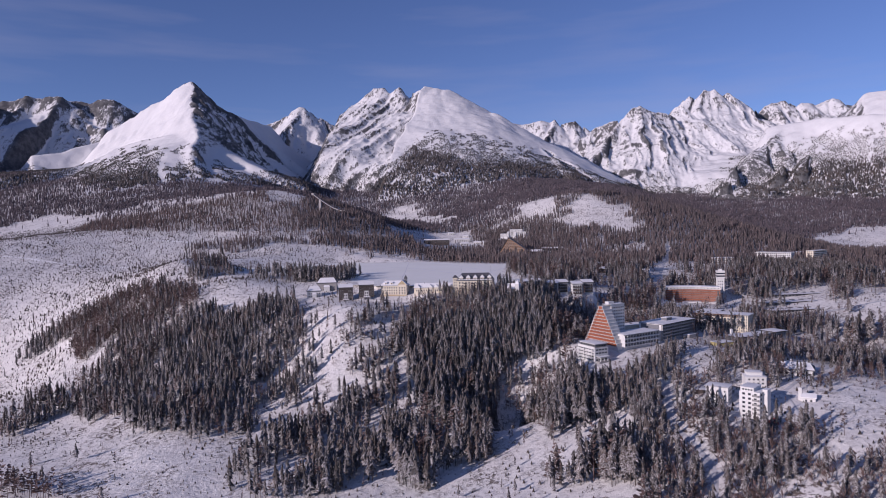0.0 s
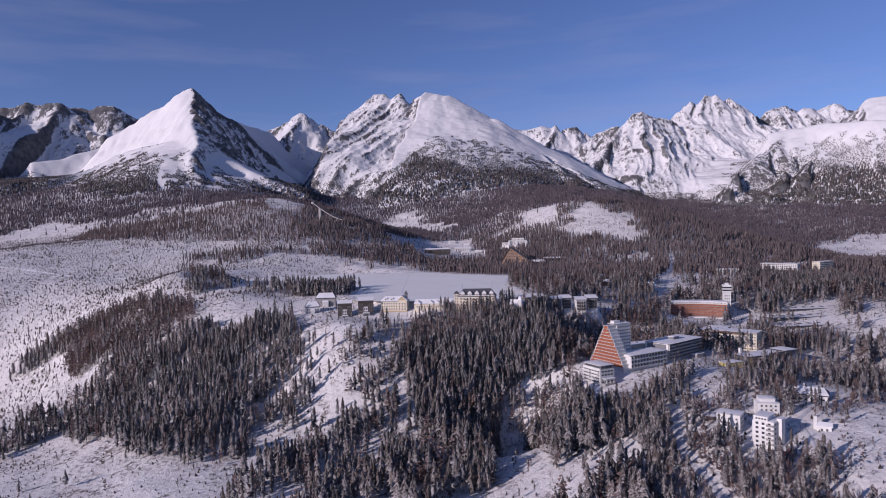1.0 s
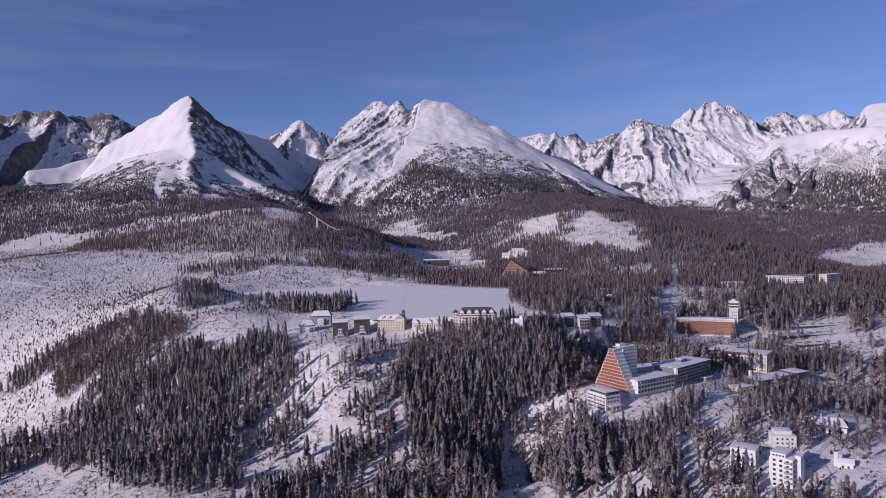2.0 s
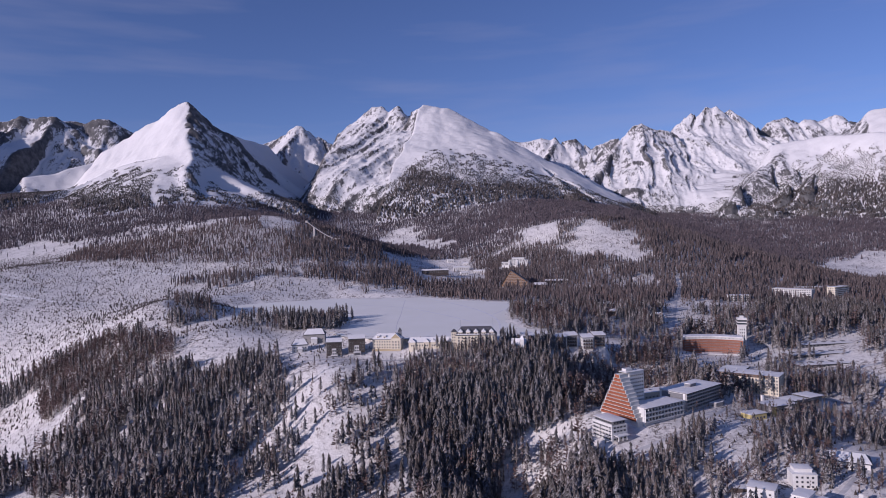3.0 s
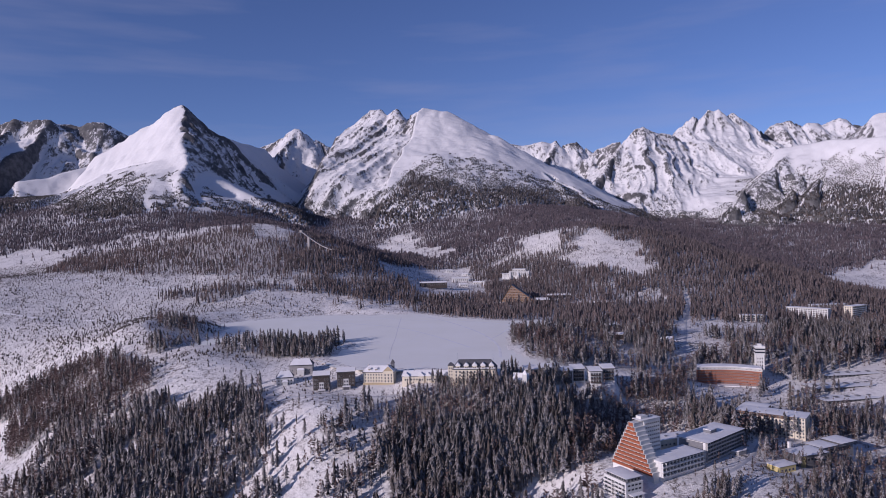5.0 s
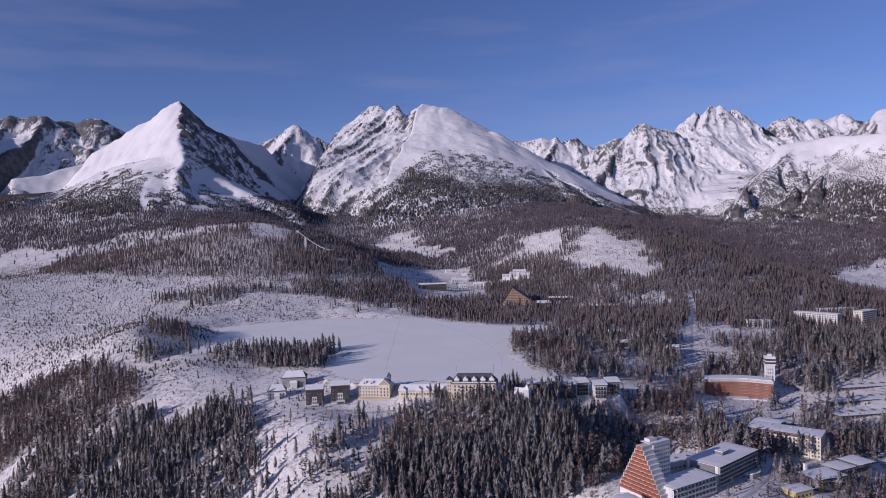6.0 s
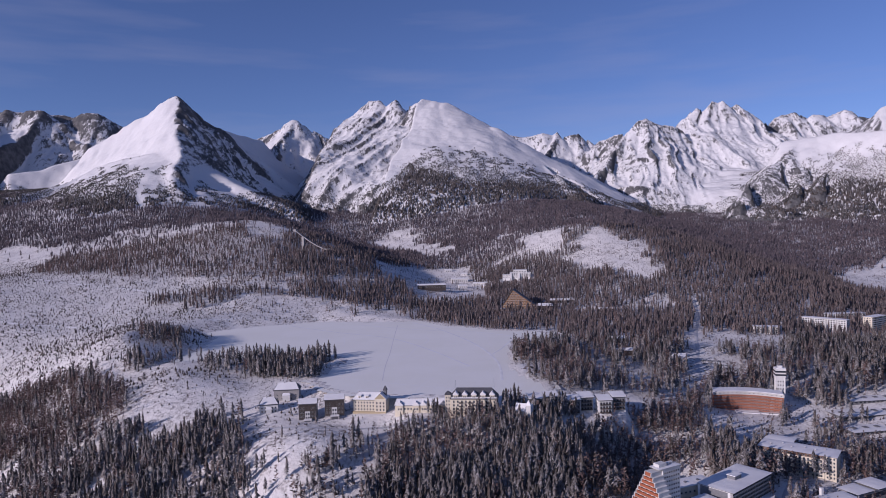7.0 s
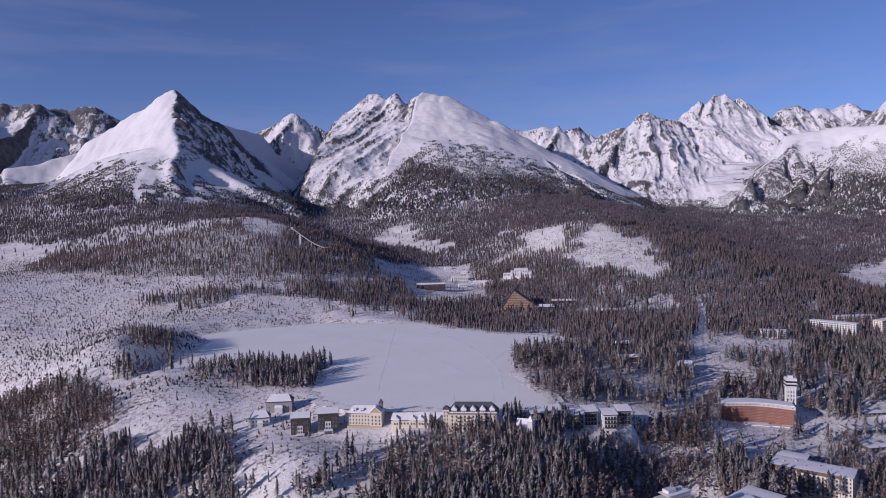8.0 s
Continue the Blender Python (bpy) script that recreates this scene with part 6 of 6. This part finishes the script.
    windows(h, "front", 0, 1, 16, 5, 1.2, 2, 3, 1.3, 1.5)
    gable("roof", h, M_SNOW, 0, 17, 0, 12, 7.02, 5, 2.5, 0.8)
    # ski lodge buildings beyond the lake
    for x, y, turn, w, d, high in ((-34, 1570, 3, 62, 10, 7), (44, 1785, 3, 42, 12, 9), (95, 1740, -5, 40, 10, 5), (30, 1905, 10, 18, 9, 6), (72, 1860, -5, 15, 9, 5), (60, 1680, 8, 20, 9, 5), (112, 1680, -12, 15, 8, 5), (8, 1640, 0, 13, 8, 5), (226, 1388, -10, 46, 12, 5), (300, 1300, 0, 30, 10, 5), (250, 1010, 10, 20, 10, 6), (225, 935, 5, 34, 9, 5)):
        h = plot("ski_lodge", "low dark lodge with snowy roof at the slopes", x, y, turn, (w / 2, d / 2), None, "lodge", "lodges at the slopes", (w / 2, d / 2))
        block("body", h, M_DARKWOOD if y < 1600 else M_WHITE, 0, w, 0, d, -6, high)
        windows(h, "front", 0, 1, w - 1, int(w / 5), 1.5, 2 if high > 6 else 1, 3, 2.4, 1.6)
        gable("roof", h, M_SNOW, 0, w, 0, d, high + 0.02, 3.0, 1.5, 0.8)


def ski_jump():
    """Inrun on a tall pylon, with a knoll landing."""
    base = -314, 1733
    g = float(ground_height(np.array([-314.0]), np.array([1733.0]))[0])
    j = tagged(new("ski_jump"), "old concrete ski jump inrun on a tall pylon", "ski jump")
    j.matrix_basis = pose(base[0], base[1], g, 0, 0, -20)
    FOOTPRINTS.append((-290, 1735, 55, 7, -20))
    bm = bmesh.new()
    line = [(-20, 52), (0, 38), (20, 25), (40, 14), (58, 7), (72, 4)]
    for (ax, az), (bx, bz) in zip(line[:-1], line[1:]):
        vs = [bm.verts.new(p) for p in ((ax, -2.5, az), (bx, -2.5, bz), (bx, 2.5, bz), (ax, 2.5, az), (ax, -2.5, az - 2.4), (bx, -2.5, bz - 2.4), (bx, 2.5, bz - 2.4), (ax, 2.5, az - 2.4))]
        for f in ((0, 1, 2, 3), (7, 6, 5, 4), (0, 4, 5, 1), (1, 5, 6, 2), (2, 6, 7, 3), (3, 7, 4, 0)):
            bm.faces.new([vs[i] for i in f])
    part("inrun", bm, M_CONCRETE, j, "sloping concrete inrun")
    block("pylon", j, M_CONCRETE, -3, 3, -3, 3, -8, 36, "tall concrete pylon")
    block("start_house", j, M_CONCRETE, -25, -18, -3, 3, 49, 54.5)
    for x, z in ((30, 17), (50, 8)):
        block("support", j, M_CONCRETE, x - 0.7, x + 0.7, -1.6, 1.6, -8, z - 1.0)
    for s in (-1, 1):
        block("side_rail", j, M_CONCRETE, 57, 73, s * 2.6 - 0.2, s * 2.6 + 0.2, 4.4, 6.0)


def car_mesh():
    c = tagged(new("parked_car"), "parked car with snow on its roof", "car", "cars in the car parks")
    bm = bmesh.new()
    vs = add_box(bm, -2.2, 2.2, -0.88, 0.88, 0.35, 0.95)
    bmesh.ops.bevel(bm, geom=bm.edges[:], offset=0.15, segments=1, affect="EDGES")
    part("body", bm, M_GREY, c)
    bm = bmesh.new()
    for v in add_box(bm, -1.3, 1.2, -0.8, 0.8, 0.955, 1.45):
        if v.co.z > 1.2:
            v.co.x *= 0.75
            v.co.y *= 0.9
    part("cabin", bm, M_GLASS, c)
    block("roof_snow", c, M_SNOW, -0.95, 0.88, -0.7, 0.7, 1.455, 1.6)
    for x in (-1.4, 1.4):
        for y in (-0.82, 0.82):
            bm = bmesh.new()
            bmesh.ops.create_cone(bm, cap_ends=True, segments=10, radius1=0.33, radius2=0.33, depth=0.22, matrix=pose(x, y, 0.33, 90, 0, 0))
            part("wheel", bm, M_SLATE, c)
    return c


def cars():
    first, rng = None, np.random.default_rng(4)
    lots = ((346, 912, 14, -24, 8), (345, 899, 14, -24, 9), (343, 886, 14, -24, 9), (340, 872, 14, -24, 8), (332, 858, 10, -24, 6), (396, 690, 16, 8, 8), (420, 800, 16, 10, 6), (340, 700, 12, -38, 6), (214, 692, 12, 10, 8),
            (218, 682, 12, 10, 8), (440, 970, 20, 5, 9))
    for x, y, span, turn, n in lots:
        for k in range(n):
            px = x + math.cos(radians(turn)) * (k - n / 2) * 3.4 + rng.uniform(-0.3, 0.3)
            py = y + math.sin(radians(turn)) * (k - n / 2) * 3.4 + rng.uniform(-0.3, 0.3)
            if rng.uniform() < 0.2:
                continue
            m = pose(px, py, float(ground_height(np.array([px]), np.array([py]))[0]) + 0.05, 0, 0, turn + 90 + rng.uniform(-4, 4))
            if first is None:
                first = car_mesh()
                first.matrix_basis = m
            else:
                copy_thing(first, m)


# roads and tracks: plan line and width
ROADS = [
    ([(98, 661), (140, 690), (170, 716), (217, 750), (254, 777), (295, 823), (319, 895), (349, 972), (391, 1086), (445, 1218), (480, 1330)], 8),
    ([(-190, 726), (-159, 705), (-116, 690), (-70, 688), (-20, 694), (0, 690)], 6),
    ([(178, 705), (230, 700), (275, 700), (330, 715), (380, 705), (520, 715)], 7),
    ([(178, 447), (168, 411), (161, 388), (163, 366), (164, 347), (163, 320), (150, 290)], 7),
    ([(168, 405), (215, 390), (240, 392), (262, 410), (300, 440)], 5),
    ([(240, 392), (236, 370), (230, 350)], 4),
    ([(130, 500), (160, 500), (210, 530), (250, 570), (285, 620)], 6),
]

# paths trodden and driven in the snow, over the ice and the logged slope
TRACKS = [
    ([(-56, 1214), (-53, 1080), (-50, 970), (-49, 881), (-46, 807)], 1.1, M_TRACK),
    ([(-32, 1243), (16, 1152), (62, 1017), (82, 897), (79, 795)], 3.0, M_PISTE),
    ([(-235, 1235), (-144, 1151), (-59, 1084), (1, 981), (48, 871)], 3.0, M_PISTE),
    ([(134, 1046), (112, 1030), (94, 975), (76, 930)], 2.0, M_PISTE),
    ([(-120, 1230), (-20, 1160), (70, 1120), (140, 1052)], 2.5, M_PISTE),
    ([(-1100, 1700), (-850, 1560), (-640, 1480), (-460, 1430), (-330, 1390)], 7.0, M_PISTE),
    ([(-1000, 1350), (-760, 1300), (-560, 1260), (-420, 1230), (-330, 1270)], 5.0, M_PISTE),
]


def snow_machine():
    """A small red snow groomer beside the slope houses."""
    z = float(ground_height(np.array([213.0]), np.array([351.0]))[0])
    m = tagged(new("snow_machine"), "small red snow-clearing machine parked beside the house", "machine")
    m.matrix_basis = pose(213, 351, z + 0.1, 0, 0, -30)
    block("body", m, M_MACHINE, -3.0, 3.0, -1.3, 1.3, 0.7, 1.9, "red machine body", 0.1)
    block("cab", m, M_GLASS, 0.2, 2.2, -1.1, 1.1, 1.91, 3.3, "glazed cab")
    block("cab_roof", m, M_MACHINE, 0.0, 2.4, -1.2, 1.2, 3.31, 3.5)
    block("blade", m, M_MACHINE, 3.3, 3.6, -2.0, 2.0, 0.1, 1.3, "red clearing blade")
    block("blade_arm", m, M_METAL, 3.01, 3.29, -0.3, 0.3, 0.5, 0.9)
    for s in (-1, 1):
        block("track_belt", m, M_SLATE, -2.8, 2.8, s * 1.4 - 0.35, s * 1.4 + 0.35, 0.0, 0.69, "black rubber track", 0.2)


def road(line, wide, name="road", mat=None, label="cleared road with packed snow", lift=0.35, edge=0.9):
    pts = [Vector(p) for p in line]
    fine = []
    for k in range(len(pts) - 1):
        p0, p1, p2, p3 = pts[max(k - 1, 0)], pts[k], pts[k + 1], pts[min(k + 2, len(pts) - 1)]
        n = max(2, int((p2 - p1).length / 5))
        for i in range(n):
            t = i / n
            fine.append(0.5 * ((2 * p1) + (p2 - p0) * t + (2 * p0 - 5 * p1 + 4 * p2 - p3) * t * t + (3 * p1 - p0 - 3 * p2 + p3) * t**3))
    fine.append(pts[-1])
    v = []
    for k, p in enumerate(fine):
        d = (fine[min(k + 1, len(fine) - 1)] - fine[max(k - 1, 0)]).normalized()
        n = Vector((-d.y, d.x))
        for s in (-0.5, -0.17, 0.17, 0.5):
            q = p + n * wide * s
            v.append((q.x, q.y, max(0.0, float(ground_height(np.array([q.x]), np.array([q.y]))[0])) + lift - (edge if abs(s) == 0.5 else 0)) if name == "track" else (q.x, q.y, float(ground_height(np.array([q.x]), np.array([q.y]))[0]) + lift - (edge if abs(s) == 0.5 else 0)))
    f = [(4 * k + i, 4 * k + i + 1, 4 * k + i + 5, 4 * k + i + 4) for k in range(len(fine) - 1) for i in range(3)]
    mesh_object(name, v, f, mat or M_ASPHALT, True, "structure", label, name)


stepped_hotel()
hotel_annex()
hotel_wing()
cream_hotel()
curved_brick_hotel()
wooden_hotel()
lakeside_houses()
village()
ski_jump()
cars()
for line, wide in ROADS:
    road(line, wide)
for line, wide, mat in TRACKS:
    road(line, wide, "track", mat, "trodden track in the snow", 0.06, 0.05)
snow_machine()
plant()
